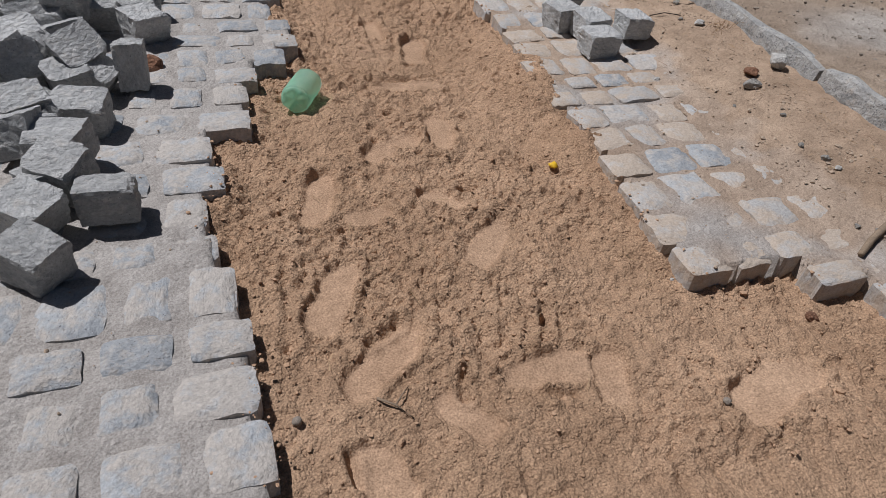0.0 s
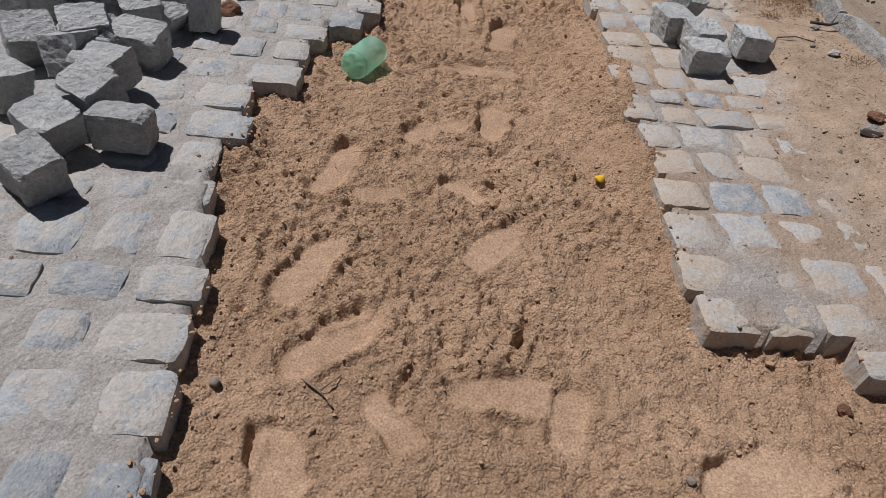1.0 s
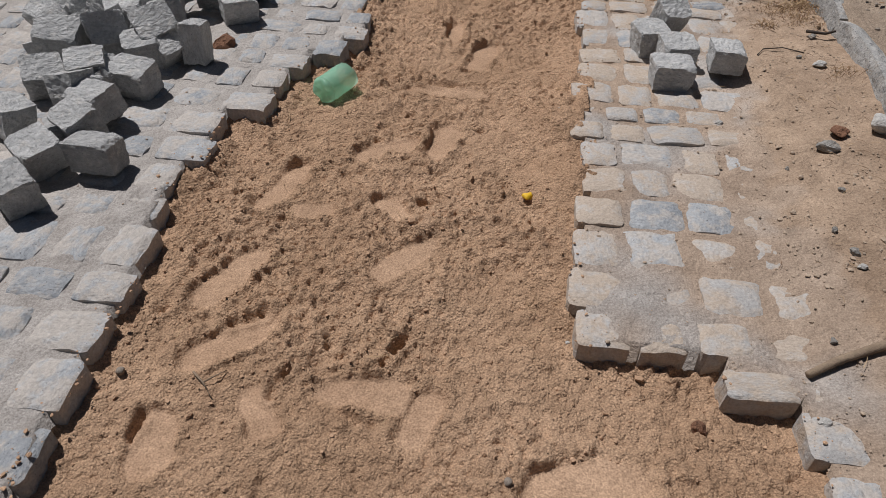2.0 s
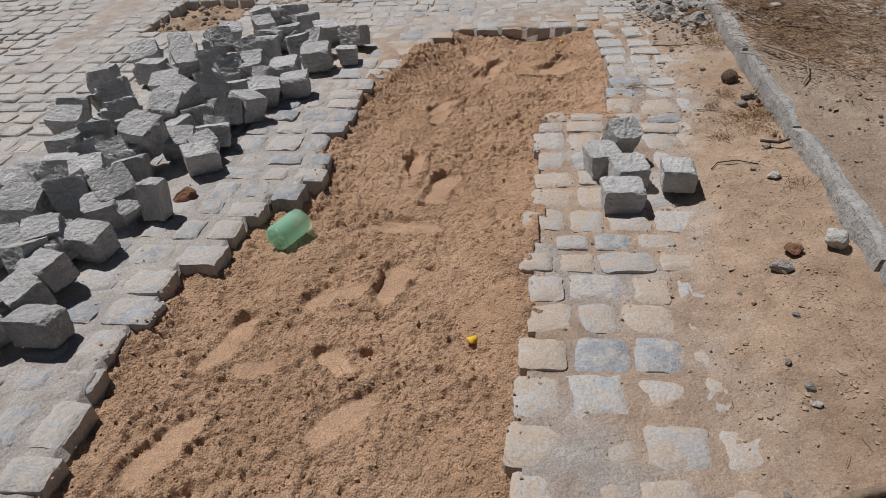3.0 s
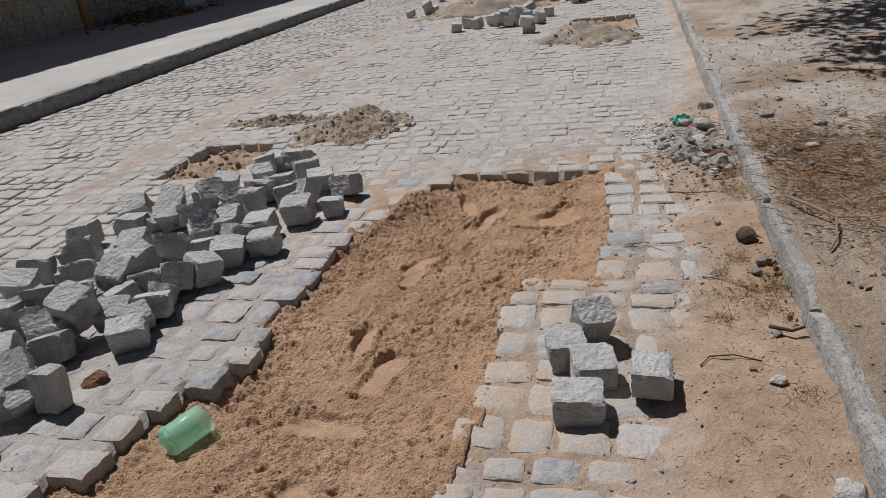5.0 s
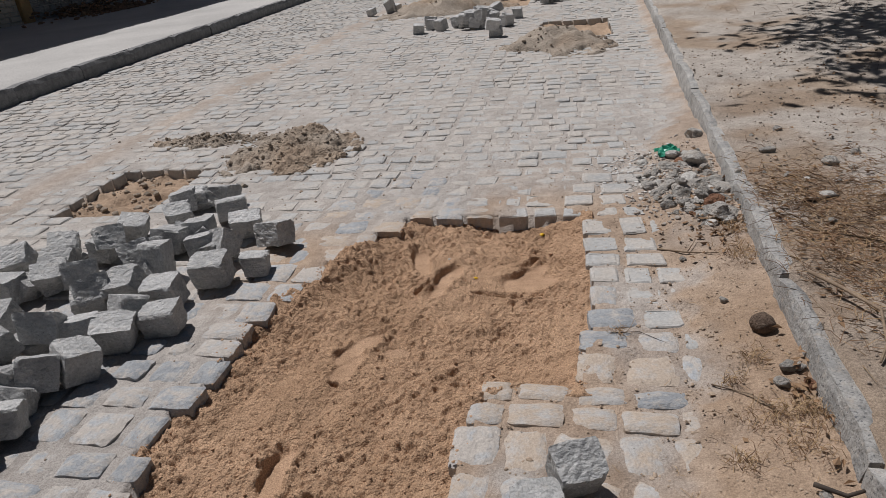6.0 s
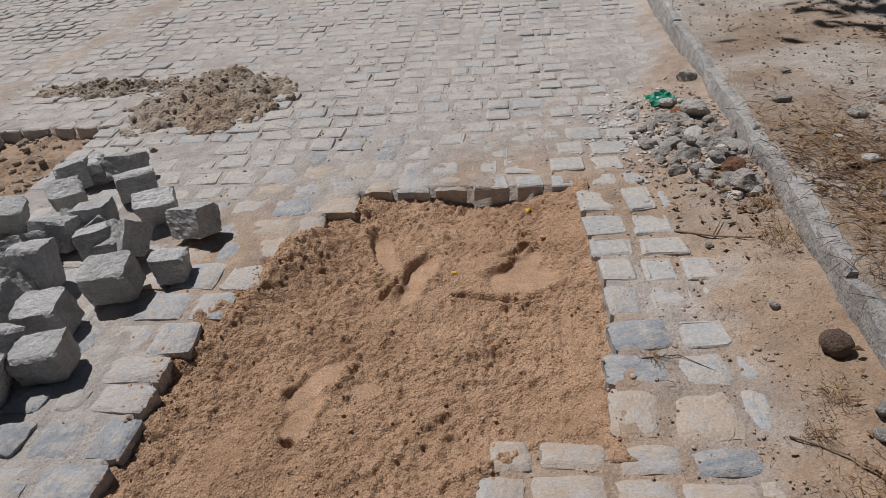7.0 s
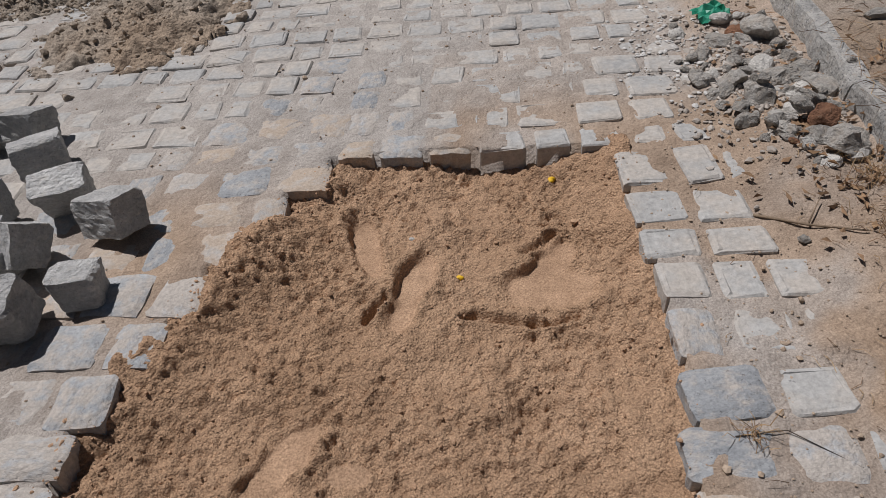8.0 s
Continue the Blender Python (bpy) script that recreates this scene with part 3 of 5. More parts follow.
# the heap: x, y, height of the top, turn, tilt
HEAP = [(-0.389, 1.212, 0.10, -36, 5), (-0.26, 1.385, 0.10, 3, 3), (-0.412, 1.366, 0.10, -34, 5), (-0.362, 1.49, 0.12, -32, 8), (-0.37, 1.61, 0.115, -24, 6), (-0.34, 1.787, 0.10, -8, 4),
        (-0.375, 1.96, 0.10, 28, 6), (-0.225, 2.015, 0.135, -4, 2), (-0.47, 1.775, 0.13, 20, 12), (-0.47, 1.67, 0.10, -20, 10), (-0.51, 1.99, 0.155, 35, 20), (-0.358, 2.03, 0.16, 40, 26),
        (-0.52, 2.146, 0.15, 25, 14), (-0.20, 2.355, 0.10, 32, 6), (-0.417, 2.24, 0.10, 25, 10), (-0.675, 2.206, 0.13, 8, 10), (-0.797, 2.133, 0.10, -15, 20), (-0.627, 1.909, 0.15, 12, 12),
        (-0.415, 2.385, 0.195, -12, 12), (-0.527, 2.344, 0.13, 30, 24), (-0.666, 2.374, 0.08, 20, 12), (-0.80, 2.434, 0.10, 5, 6), (-0.724, 2.549, 0.12, 22, 10), (-0.918, 2.654, 0.10, 15, 8),
        (-0.22, 2.535, 0.10, 30, 8), (-0.318, 2.686, 0.08, 10, 10), (-0.24, 2.732, 0.10, 40, 14), (-0.383, 2.591, 0.06, 60, 10), (-0.47, 2.70, 0.165, -6, 24), (-0.33, 2.46, 0.10, 15, 12),
        (-0.572, 2.581, 0.12, 38, 12), (-0.173, 2.816, 0.095, -38, 8), (-0.152, 2.987, 0.09, 18, 8), (-0.287, 2.989, 0.10, 30, 10), (-0.368, 2.926, 0.17, 24, 20), (-0.609, 3.004, 0.14, 8, 10),
        (-0.458, 2.808, 0.18, -28, 16), (-0.705, 2.751, 0.13, 35, 14), (-0.849, 2.948, 0.13, 30, 14), (-1.035, 3.178, 0.09, 12, 6), (-0.035, 3.091, 0.09, 8, 4), (-0.127, 3.261, 0.07, 5, 5),
        (-0.172, 3.10, 0.13, -20, 20), (-0.30, 3.287, 0.13, 10, 18), (-0.401, 3.232, 0.13, 35, 22), (-0.571, 3.385, 0.10, 30, 16), (-0.67, 3.352, 0.13, 38, 16), (-0.807, 3.257, 0.12, 4, 5),
        (-0.951, 3.475, 0.12, 24, 26), (-0.827, 3.631, 0.08, 40, 18), (-0.624, 3.842, 0.08, 15, 12), (-0.614, 3.654, 0.15, 45, 24), (-0.276, 3.472, 0.16, 12, 4), (-0.01, 3.419, 0.125, 6, 6),
        (0.123, 3.523, 0.08, 8, 4), (0.11, 3.765, 0.09, -22, 8), (-0.061, 3.634, 0.13, -30, 22), (-0.167, 3.642, 0.10, 20, 8), (-0.071, 3.878, 0.09, 28, 10), (-0.256, 3.798, 0.12, 18, 8),
        (-0.35, 3.714, 0.12, 0, 5), (-0.51, 4.221, 0.10, 12, 6), (-0.362, 4.236, 0.10, -10, 8), (-0.551, 4.179, 0.06, 20, 8), (-0.241, 4.069, 0.07, 35, 6), (-0.97, 2.80, 0.09, 20, 10),
        (-0.46, 3.97, 0.09, 40, 10), (-0.42, 3.56, 0.11, 30, 20), (-0.74, 3.48, 0.10, 10, 20), (-0.60, 1.74, 0.10, 30, 15), (-0.66, 2.03, 0.10, 0, 15), (-0.58, 1.52, 0.10, -30, 10)]
LARGE = {(-0.01, 3.419): 1.15, (-0.415, 2.385): 1.2, (-0.47, 2.70): 1.15, (-0.368, 2.926): 1.15}
UPRIGHT = {(-0.225, 2.015): (0.082, 0.072, 0.135), (-0.276, 3.472): (0.105, 0.10, 0.155), (0.123, 3.523): (0.11, 0.09, 0.08)}


def heap_block(k, x, y, top, turn, tilt, size):
    """A block of the heap, its upper side at that height."""
    rnd = random.Random(1000 + k)
    ob = new("paving_block", BLOCKS[(k * 5 + 2) % len(BLOCKS)])
    m = pose(x, y, 0, rnd.choice((-1, 1)) * (2 + tilt * 1.35), rnd.uniform(-1, 1) * (2 + tilt), turn + rnd.uniform(-5, 5)) @ Matrix.Diagonal((*size, 1))
    z = [(m @ v.co).z for v in ob.data.vertices]
    high = float(np.percentile(z, 90))
    ob.matrix_basis = Matrix.Translation((0, 0, max(top - high, -0.004 - min(z)))) @ m
    return tagged(ob, PILE_LABEL, "paving stone", "heap of loose setts")


heap_rnd = random.Random(31)
for k, (x, y, top, turn, tilt) in enumerate(HEAP):
    grow = LARGE.get((x, y), 1.13 if y > 2.6 else 1.03)
    size = UPRIGHT.get((x, y)) or (heap_rnd.uniform(0.108, 0.126) * grow, heap_rnd.uniform(0.09, 0.104) * grow, heap_rnd.uniform(0.086, 0.098) * grow)
    heap_block(k, x, y, top, turn, tilt, size)
    if top > 0.118 and (x, y) not in UPRIGHT:
        heap_block(k + 200, x - 0.02 + heap_rnd.uniform(-0.03, 0.03), y + heap_rnd.uniform(-0.03, 0.03), top - 0.08, heap_rnd.uniform(0, 90), 8, (0.115, 0.10, 0.085))
# more blocks wedged in the gaps between neighbours
wedged = 0
for k, (x, y, top, turn, tilt) in enumerate(HEAP):
    for x2, y2, top2, _, _ in HEAP[k + 1:]:
        if 0.12 < math.hypot(x2 - x, y2 - y) < 0.2 and min(top, top2) > 0.095 and y > 1.6 and heap_rnd.random() < 0.55:
            heap_block(400 + wedged, (x + x2) / 2 - 0.015, (y + y2) / 2, min(top, top2) - 0.025, heap_rnd.uniform(0, 90), 24, (0.10, 0.085, 0.08))
            wedged += 1

five = Stack(1.1, 1.8, 1.8, 2.8, lambda x, y: np.maximum(road_height(x, y)[0], 0.0))
for x, y, size, turn, tx, kind in [(1.348, 2.10, (0.135, 0.105, 0.085), 3, 0, 3), (1.383, 2.245, (0.12, 0.11, 0.085), 10, 3, 5), (1.305, 2.34, (0.115, 0.12, 0.095), 14, 4, 1),
                                   (1.54, 2.20, (0.11, 0.12, 0.085), -4, 1, 7), (1.378, 2.445, (0.115, 0.09, 0.13), 25, 24, 9)]:
    ob = new("paving_block", BLOCKS[kind])
    ob.matrix_basis = five.drop(BLOCKS[kind], pose(x, y, 0, tx, 2, turn) @ Matrix.Diagonal((*size, 1)), 0.005, True)
    tagged(ob, "loose grey granite sett lying on sandy paving", "paving stone", "setts beside the strip")

# ---- west pavement and houses ----
CONCRETE = surface("pavement_concrete", (0.36, 0.35, 0.335), (0.49, 0.475, 0.455), 0.9, 40, 0.9, 0.3, 20, 0.01)
PLASTER = surface("plaster", (0.42, 0.40, 0.37), (0.52, 0.50, 0.46), 0.7, 30, 0.9, 0.2, 20)
bm = bmesh.new()
bmesh.ops.create_cube(bm, size=1.0)
bmesh.ops.scale(bm, vec=(5.5, 50, 0.45), verts=bm.verts)
bmesh.ops.subdivide_edges(bm, edges=[e for e in bm.edges if abs((e.verts[0].co - e.verts[1].co).y) > 1], cuts=120)
for v in bm.verts:
    if v.co.z > 0:
        v.co.z += 0.012 * noise.noise((v.co.x * 0.5, v.co.y * 1.3, 0))
pavement = new("pavement", bm_mesh("pavement", bm, CONCRETE))
pavement.location = (-6.78, 20, -0.08)
tagged(pavement, "pale concrete footpath along the house fronts", "pavement", kind="structure")
# the shade on this kerb's street face is put into its colour
kerb_line("kerb_houses", "tall weathered concrete kerb of the footpath, coloured darker for its shaded face", lambda y: -3.97 + 0 * y, -5.0, 44, 0.152, 0.13, 1.0, 0, SHADED_KERB)
bm = bmesh.new()
bmesh.ops.create_cube(bm, size=1.0)
bmesh.ops.scale(bm, vec=(0.4, 50, 6.8), verts=bm.verts)
bmesh.ops.translate(bm, vec=(-9.5, 20, 3.4), verts=bm.verts)
wall = new("wall_houses", bm_mesh("wall_houses", bm, PLASTER))
tagged(wall, "plastered front of a row of houses", "wall", kind="structure")


# ---- materials of the things ----
ROCK = surface("rubble_stone", (0.36, 0.34, 0.315), (0.55, 0.53, 0.495), 2.0, 14, 0.9, 0.8, 6, 0.05, None, ((0.48, 0.43, 0.375), 0.45, 0.65), 0.2, True)
RED_ROCK = surface("red_brick_stone", (0.24, 0.12, 0.075), (0.38, 0.20, 0.12), 2.0, 14, 0.92, 0.8, 6, 0.05, None, ((0.40, 0.30, 0.22), 0.6, 0.8), 0.15, True)
BROWN_ROCK = surface("brown_stone", (0.15, 0.105, 0.08), (0.24, 0.17, 0.125), 2.0, 16, 0.9, 0.8, 7, 0.05, None, ((0.32, 0.25, 0.19), 0.6, 0.8), 0.1, True)
PALE_ROCK = surface("pale_stone", (0.50, 0.48, 0.45), (0.66, 0.64, 0.60), 2.0, 14, 0.9, 0.6, 6, 0.05, None, ((0.45, 0.38, 0.30), 0.6, 0.8), 0.1, True)
CHIPS = surface("stone_chips", (0.19, 0.155, 0.125), (0.36, 0.31, 0.26), 9, 90, 0.92, 0.5, 80, 0.004)
GRIT = surface("earth_grit", (0.32, 0.245, 0.18), (0.45, 0.355, 0.27), 9, 120, 0.95, 0.5, 80, 0.004)
RUBBLE_DUST = surface("rubble_chips", (0.32, 0.285, 0.25), (0.52, 0.475, 0.43), 9, 90, 0.95, 0.5, 80, 0.004)
HEAP_CLOD = surface("heap_clods", (0.28, 0.23, 0.18), (0.42, 0.35, 0.28), 8, 90, 0.95, 0.6, 80, 0.005)
CLOD = surface("sand_clods", (0.41, 0.262, 0.165), (0.53, 0.352, 0.232), 8, 180, 0.97, 0.8, 140, 0.005, gloss=0.1)
PLASTER_BITS = surface("plaster_bits", (0.46, 0.45, 0.43), (0.64, 0.63, 0.61), 12, 90, 0.9, 0.4, 80, 0.003)
STRAW = surface("dry_straw", (0.30, 0.19, 0.10), (0.50, 0.36, 0.21), 6, 60, 0.85, 0.0)
DARK_STRAW = surface("brown_dead_stalks", (0.13, 0.08, 0.05), (0.30, 0.185, 0.11), 5, 60, 0.9, 0.0)
BARK = surface("dry_wood", (0.16, 0.115, 0.08), (0.31, 0.235, 0.165), 14, 120, 0.9, 0.7, 60, 0.006)
DARK_TWIG = surface("dark_twig", (0.04, 0.032, 0.027), (0.09, 0.07, 0.055), 20, 90, 0.8, 0.3, 60)
DEAD_LEAF = surface("dead_leaves", (0.15, 0.09, 0.055), (0.36, 0.23, 0.13), 15, 60, 0.8, 0.2, 50)
LEAF = surface("tree_leaves", (0.035, 0.06, 0.02), (0.08, 0.12, 0.04), 3, 40, 0.6, 0.0)
YELLOW = plain("yellow_petal", (0.85, 0.52, 0.02), 0.6)
GREEN_FILM = plain("green_plastic_film", (0.03, 0.30, 0.19), 0.4)

bottle_mat, nt, links, shader = nodes_of("green_bottle_plastic")
out = nt["Material Output"]
clear = nt.new("ShaderNodeBsdfTransparent")
clear.inputs["Color"].default_value = (0.84, 0.97, 0.90, 1)
glow = nt.new("ShaderNodeBsdfTranslucent")
glow.inputs["Color"].default_value = (0.74, 0.95, 0.84, 1)
co = nt.new("ShaderNodeTexCoord").outputs["Object"]
film = ramp_node(nt, links, noise_node(nt, links, co, 30, 6), [(0.35, (0.42, 0.75, 0.60)), (0.7, (0.62, 0.86, 0.75))])
links.new(film, shader.inputs["Base Color"])
shader.inputs["Roughness"].default_value = 0.28
first, second = nt.new("ShaderNodeMixShader"), nt.new("ShaderNodeMixShader")
first.inputs[0].default_value, second.inputs[0].default_value = 0.3, 0.2
links.new(clear.outputs[0], first.inputs[1])
links.new(glow.outputs[0], first.inputs[2])
links.new(first.outputs[0], second.inputs[1])
links.new(shader.outputs[0], second.inputs[2])
links.new(second.outputs[0], out.inputs["Surface"])


# ---- stones ----
def rock_mesh(seed, material, angular=0.35, flat=0.7):
    bm = bmesh.new()
    bmesh.ops.create_icosphere(bm, subdivisions=3, radius=0.5)
    rnd = random.Random(seed)
    cuts = [(Vector((rnd.uniform(-1, 1), rnd.uniform(-1, 1), rnd.uniform(-1, 1))).normalized(), rnd.uniform(0.26, 0.4)) for _ in range(7)]
    for v in bm.verts:
        p = v.co.copy()
        for n, d in cuts:
            over = p.dot(n) - d
            if over > 0 and angular > 0:
                p -= n * over * min(1, angular * 2.6)
        p += noise.noise_vector(p * 3 + Vector((seed, 0, 0))) * 0.09
        p.z *= flat
        v.co = p
    return bm_mesh("stone", bm, material, angular < 0.1)


ROCKS = [rock_mesh(k, ROCK, 0.4, 0.7) for k in range(9)]
REDS = [rock_mesh(20 + k, RED_ROCK, 0.4, 0.7) for k in range(3)]
PALES = [rock_mesh(30 + k, PALE_ROCK, 0.3, 0.6) for k in range(3)]
ROUND = rock_mesh(41, BROWN_ROCK, 0.0, 0.92)
SAND_PEBBLE = rock_mesh(44, CHIPS, 0.0, 0.8)
ROUND_PALE = rock_mesh(43, PALE_ROCK, 0.2, 0.9)


def put_stone(me, x, y, z, size, turn, label, group="", tilt=0.0, long=1.0, name="stone"):
    ob = new(name, me)
    low = min(v.co.z for v in me.vertices) * size
    ob.matrix_basis = pose(x, y, z - low - 0.12 * size, tilt, tilt * 0.6, turn) @ Matrix.Diagonal((size * long, size, size, 1))
    return tagged(ob, label, "stone", group)


put_stone(ROUND, 1.93, 3.11, road_z(1.93, 3.11), 0.072, 20, "round dark brown stone by the kerb")
put_stone(ROCKS[2], 1.733, 1.712, road_z(1.733, 1.712), 0.05, 5, "pale grey stone fragment on sandy earth", long=1.35)
put_stone(REDS[0], 1.782, 1.785, road_z(1.782, 1.785), 0.052, 40, "orange broken brick fragment on sandy earth")
put_stone(ROUND_PALE, 1.893, 1.80, road_z(1.893, 1.80), 0.07, 70, "light grey rounded stone by the kerb")
put_stone(REDS[1], -0.19, 2.14, -0.005, 0.085, 15, "dark reddish-brown brick lump on the setts", tilt=12)
put_stone(ROCKS[4], 1.90, 2.44, road_z(1.90, 2.44), 0.03, 60, "small grey stone by the kerb", long=1.4)
for k, (x, y, s) in enumerate([(1.925, 2.90, 0.06), (1.90, 2.84, 0.065), (1.965, 2.83, 0.05), (1.955, 2.90, 0.05), (1.84, 3.30, 0.042), (1.76, 3.62, 0.04)]):
    put_stone((ROCKS + REDS)[(k * 5) % 12], x + 0.02, y, road_z(x + 0.02, y), s * 0.75, 50 * k, "small grey-brown stone by the kerb", "stones by the kerb")
for k, (x, y, s) in enumerate([(2.27, 4.50, 0.09), (2.09, 4.22, 0.05), (2.27, 4.17, 0.05), (2.33, 4.12, 0.05), (2.49, 4.34, 0.09), (2.35, 3.93, 0.08), (2.40, 4.83, 0.07),
                               (2.20, 4.24, 0.035), (2.55, 4.25, 0.05), (2.62, 4.42, 0.06), (2.44, 4.10, 0.045), (2.30, 3.70, 0.05), (2.25, 4.72, 0.035), (2.70, 4.1, 0.06)]):
    put_stone((ROCKS + PALES)[(k * 7) % 12], x, y, verge_z(x, y), s * 0.68, 37 * k, "grey stone on the dry earth verge", "stones on the verge", long=1.25)
for x, y, s in [(1.472, 1.88, 0.02), (1.85, 2.205, 0.035), (1.66, 1.22, 0.018), (1.46, 0.80, 0.02)]:
    put_stone(PALES[1], x, y, road_z(x, y), s, 10, "small whitish pebble on sandy earth", "white pebbles", long=1.4, name="pebble")
put_stone(PALES[0], 0.872, 3.755, sand_z(0.872, 3.755), 0.016, 10, "small whitish pebble in the sand", "white pebbles", name="pebble")

put_stone(SAND_PEBBLE, 0.055, 0.785, sand_z(0.055, 0.785), 0.018, 20, "small brown pebble in the sand", "pebbles in the sand", name="pebble")
put_stone(SAND_PEBBLE, 0.86, 0.62, sand_z(0.86, 0.62), 0.016, 70, "small brown pebble in the sand", "pebbles in the sand", name="pebble")
put_stone(PALES[2], 0.985, 0.99, sand_z(0.97, 0.95), 0.012, 30, "small whitish pebble in the sand", "pebbles in the sand", name="pebble")
put_stone(REDS[2], 1.235, 0.79, sand_z(1.235, 0.79), 0.036, 30, "dark crumbling earth lump in the sand", tilt=10)
for x, y, s in [(1.66, 1.27, 0.03), (1.64, 1.35, 0.022), (1.535, 1.0, 0.018), (1.57, 0.97, 0.015), (1.80, 2.26, 0.02), (1.71, 1.52, 0.02), (1.60, 1.62, 0.014)]:
    put_stone(ROCKS[int(x * 100) % 9], x, y, road_z(x, y), s, 400 * x, "small brownish stone on sandy earth", "stones on sandy earth")


# ---- rubble against the kerb ----
rnd = random.Random(12)
rubble_stack = Stack(1.3, 3.7, 2.5, 5.4, lambda x, y: road_height(x, y)[0])
big = [(1.985, 4.60, 0.15), (1.84, 4.58, 0.09), (2.03, 4.22, 0.11), (2.02, 4.36, 0.09), (1.85, 4.20, 0.095), (1.82, 4.32, 0.10), (1.86, 4.02, 0.08), (1.94, 4.30, 0.09),
       (1.93, 4.12, 0.075), (2.0, 4.10, 0.08), (1.76, 4.27, 0.06), (1.93, 3.97, 0.07), (2.03, 5.0, 0.10)]
while len(big) < 112:
    y = rnd.uniform(3.86, 4.78)
    left = np.interp(y, [3.86, 4.0, 4.28, 4.5, 4.8], [1.88, 1.8, 1.72, 1.68, 1.74])
    x = rnd.uniform(float(left), float(kerb_x(y)) - 0.02)
    big.append((x, y, 0.026 + 0.06 * rnd.random() ** 2))
for k, (x, y, s) in enumerate(big):
    me = rnd.choice(ROCKS if rnd.random() < 0.82 else REDS[:1] + PALES + PALES)
    ob = new("rubble_stone", me)
    m = pose(x, y, 0, rnd.uniform(-25, 25), rnd.uniform(-25, 25), rnd.uniform(0, 360)) @ Matrix.Diagonal((s * 1.2, s, s * rnd.uniform(0.8, 1.1), 1))
    ob.matrix_basis = rubble_stack.drop(me, m, 0.3 * s, k % 3 > 0)
    tagged(ob, "broken grey stone in a rubble heap against the kerb", "rubble", "rubble heap")
pool, white = Pool(), Pool()
for _ in range(1100):
    y = rnd.gauss(4.38, 0.22)
    x = min(rnd.gauss(1.86, 0.12), float(kerb_x(y)) - 0.02)
    i, j = int((x - 1.3) / 0.012), int((y - 3.7) / 0.012)
    if not (0 <= i < rubble_stack.h.shape[1] and 0 <= j < rubble_stack.h.shape[0]):
        continue
    r = 0.0025 + 0.009 * rnd.random() ** 2
    lump(pool, rnd, x, y, max(road_z(x, y), float(rubble_stack.h[max(j - 3, 0):j + 4, max(i - 3, 0):i + 4].min())) + r * 0.3, r, 0.7, 0.4)
for _ in range(420):
    x, y = rnd.gauss(1.68, 0.10), rnd.gauss(4.6, 0.17)
    lump(white, rnd, x, y, road_z(x, y) + 0.002, 0.002 + 0.009 * rnd.random() ** 2, 0.5)
tagged(new("rubble_chips", pool.mesh("rubble_chips", RUBBLE_DUST)), "small stone chips scattered round the rubble", "gravel", kind="stuff")
tagged(new("plaster_crumbs", white.mesh("plaster_crumbs", PLASTER_BITS)), "white plaster crumbs strewn on the setts", "rubble", kind="stuff")
bm = bmesh.new()
bmesh.ops.create_grid(bm, x_segments=10, y_segments=7, size=0.5)
for v in bm.verts:
    v.co.z = 0.35 * noise.noise(v.co * 4.1) + 0.15 * noise.noise(v.co * 11)
    v.co.x += 0.12 * noise.noise(v.co * 6 + Vector((5, 0, 0)))
film_ob = new("plastic_scrap", bm_mesh("plastic_scrap", bm, GREEN_FILM))
film_ob.matrix_basis = pose(1.86, 4.77, 0.045, 8, -6, 20) @ Matrix.Diagonal((0.11, 0.09, 0.07, 1))
film_ob.modifiers.new("thickness", "SOLIDIFY").thickness = 0.02
tagged(film_ob, "crumpled green plastic scrap on the rubble", "litter")

# ---- bottle ----
def bottle_mesh(name, first_ring, last_ring):
    bm = bmesh.new()
    seg = 40
    profile = [(0.0, 0.016), (0.012, 0.014), (0.03, 0.004), (0.042, 0.0), (0.05, 0.006), (0.054, 0.022)]
    profile += [(0.0545 - 0.0022 * (k % 2), 0.032 + 0.0115 * k) for k in range(12)] + [(0.053, 0.17)]
    rings = []
    for r, h in profile[first_ring:last_ring]:
        ring = []
        for k in range(seg):
            a = 6.28318 * k / seg
            lobe = 0.5 + 0.5 * math.cos(5 * a)
            hh = h + (0.009 * (1 - lobe) if 0.01 < r < 0.052 and h < 0.01 else 0)
            rr = r * (1 + 0.05 * noise.noise((math.cos(a) * 1.4, math.sin(a) * 1.4, h * 22)) * min(1, h * 20))
            if h > 0.16:
                hh += 0.012 * noise.noise((math.cos(a) * 1.5, math.sin(a) * 1.5, 3)) - (0.035 if 0.3 < a < 0.9 else 0)
            ring.append(bm.verts.new((rr * math.cos(a), rr * math.sin(a), hh)))
        rings.append(ring)
    for a, b in zip(rings, rings[1:]):
        for k in range(seg):
            bm.faces.new((a[k], a[(k + 1) % seg], b[(k + 1) % seg], b[k]))
    if first_ring == 1:
        bm.faces.new(rings[0][::-1])
    return bm_mesh(name, bm, bottle_mat, True)


bottle = new("plastic_bottle")
bottle.matrix_basis = pose(0.212, 1.905, -0.018, 0, 87, 62) @ Matrix.Diagonal((0.83, 0.83, 0.78, 1))
for piece, a, b, words in (("base", 1, 6, "lobed darker base"), ("body", 5, 99, "ribbed clear green wall")):
    part(piece, bottle_mesh(piece, a, b), bottle, words).modifiers.new("thickness", "SOLIDIFY").thickness = 0.001
tagged(bottle, "cut-off green plastic bottle lying on the sand", "bottle")

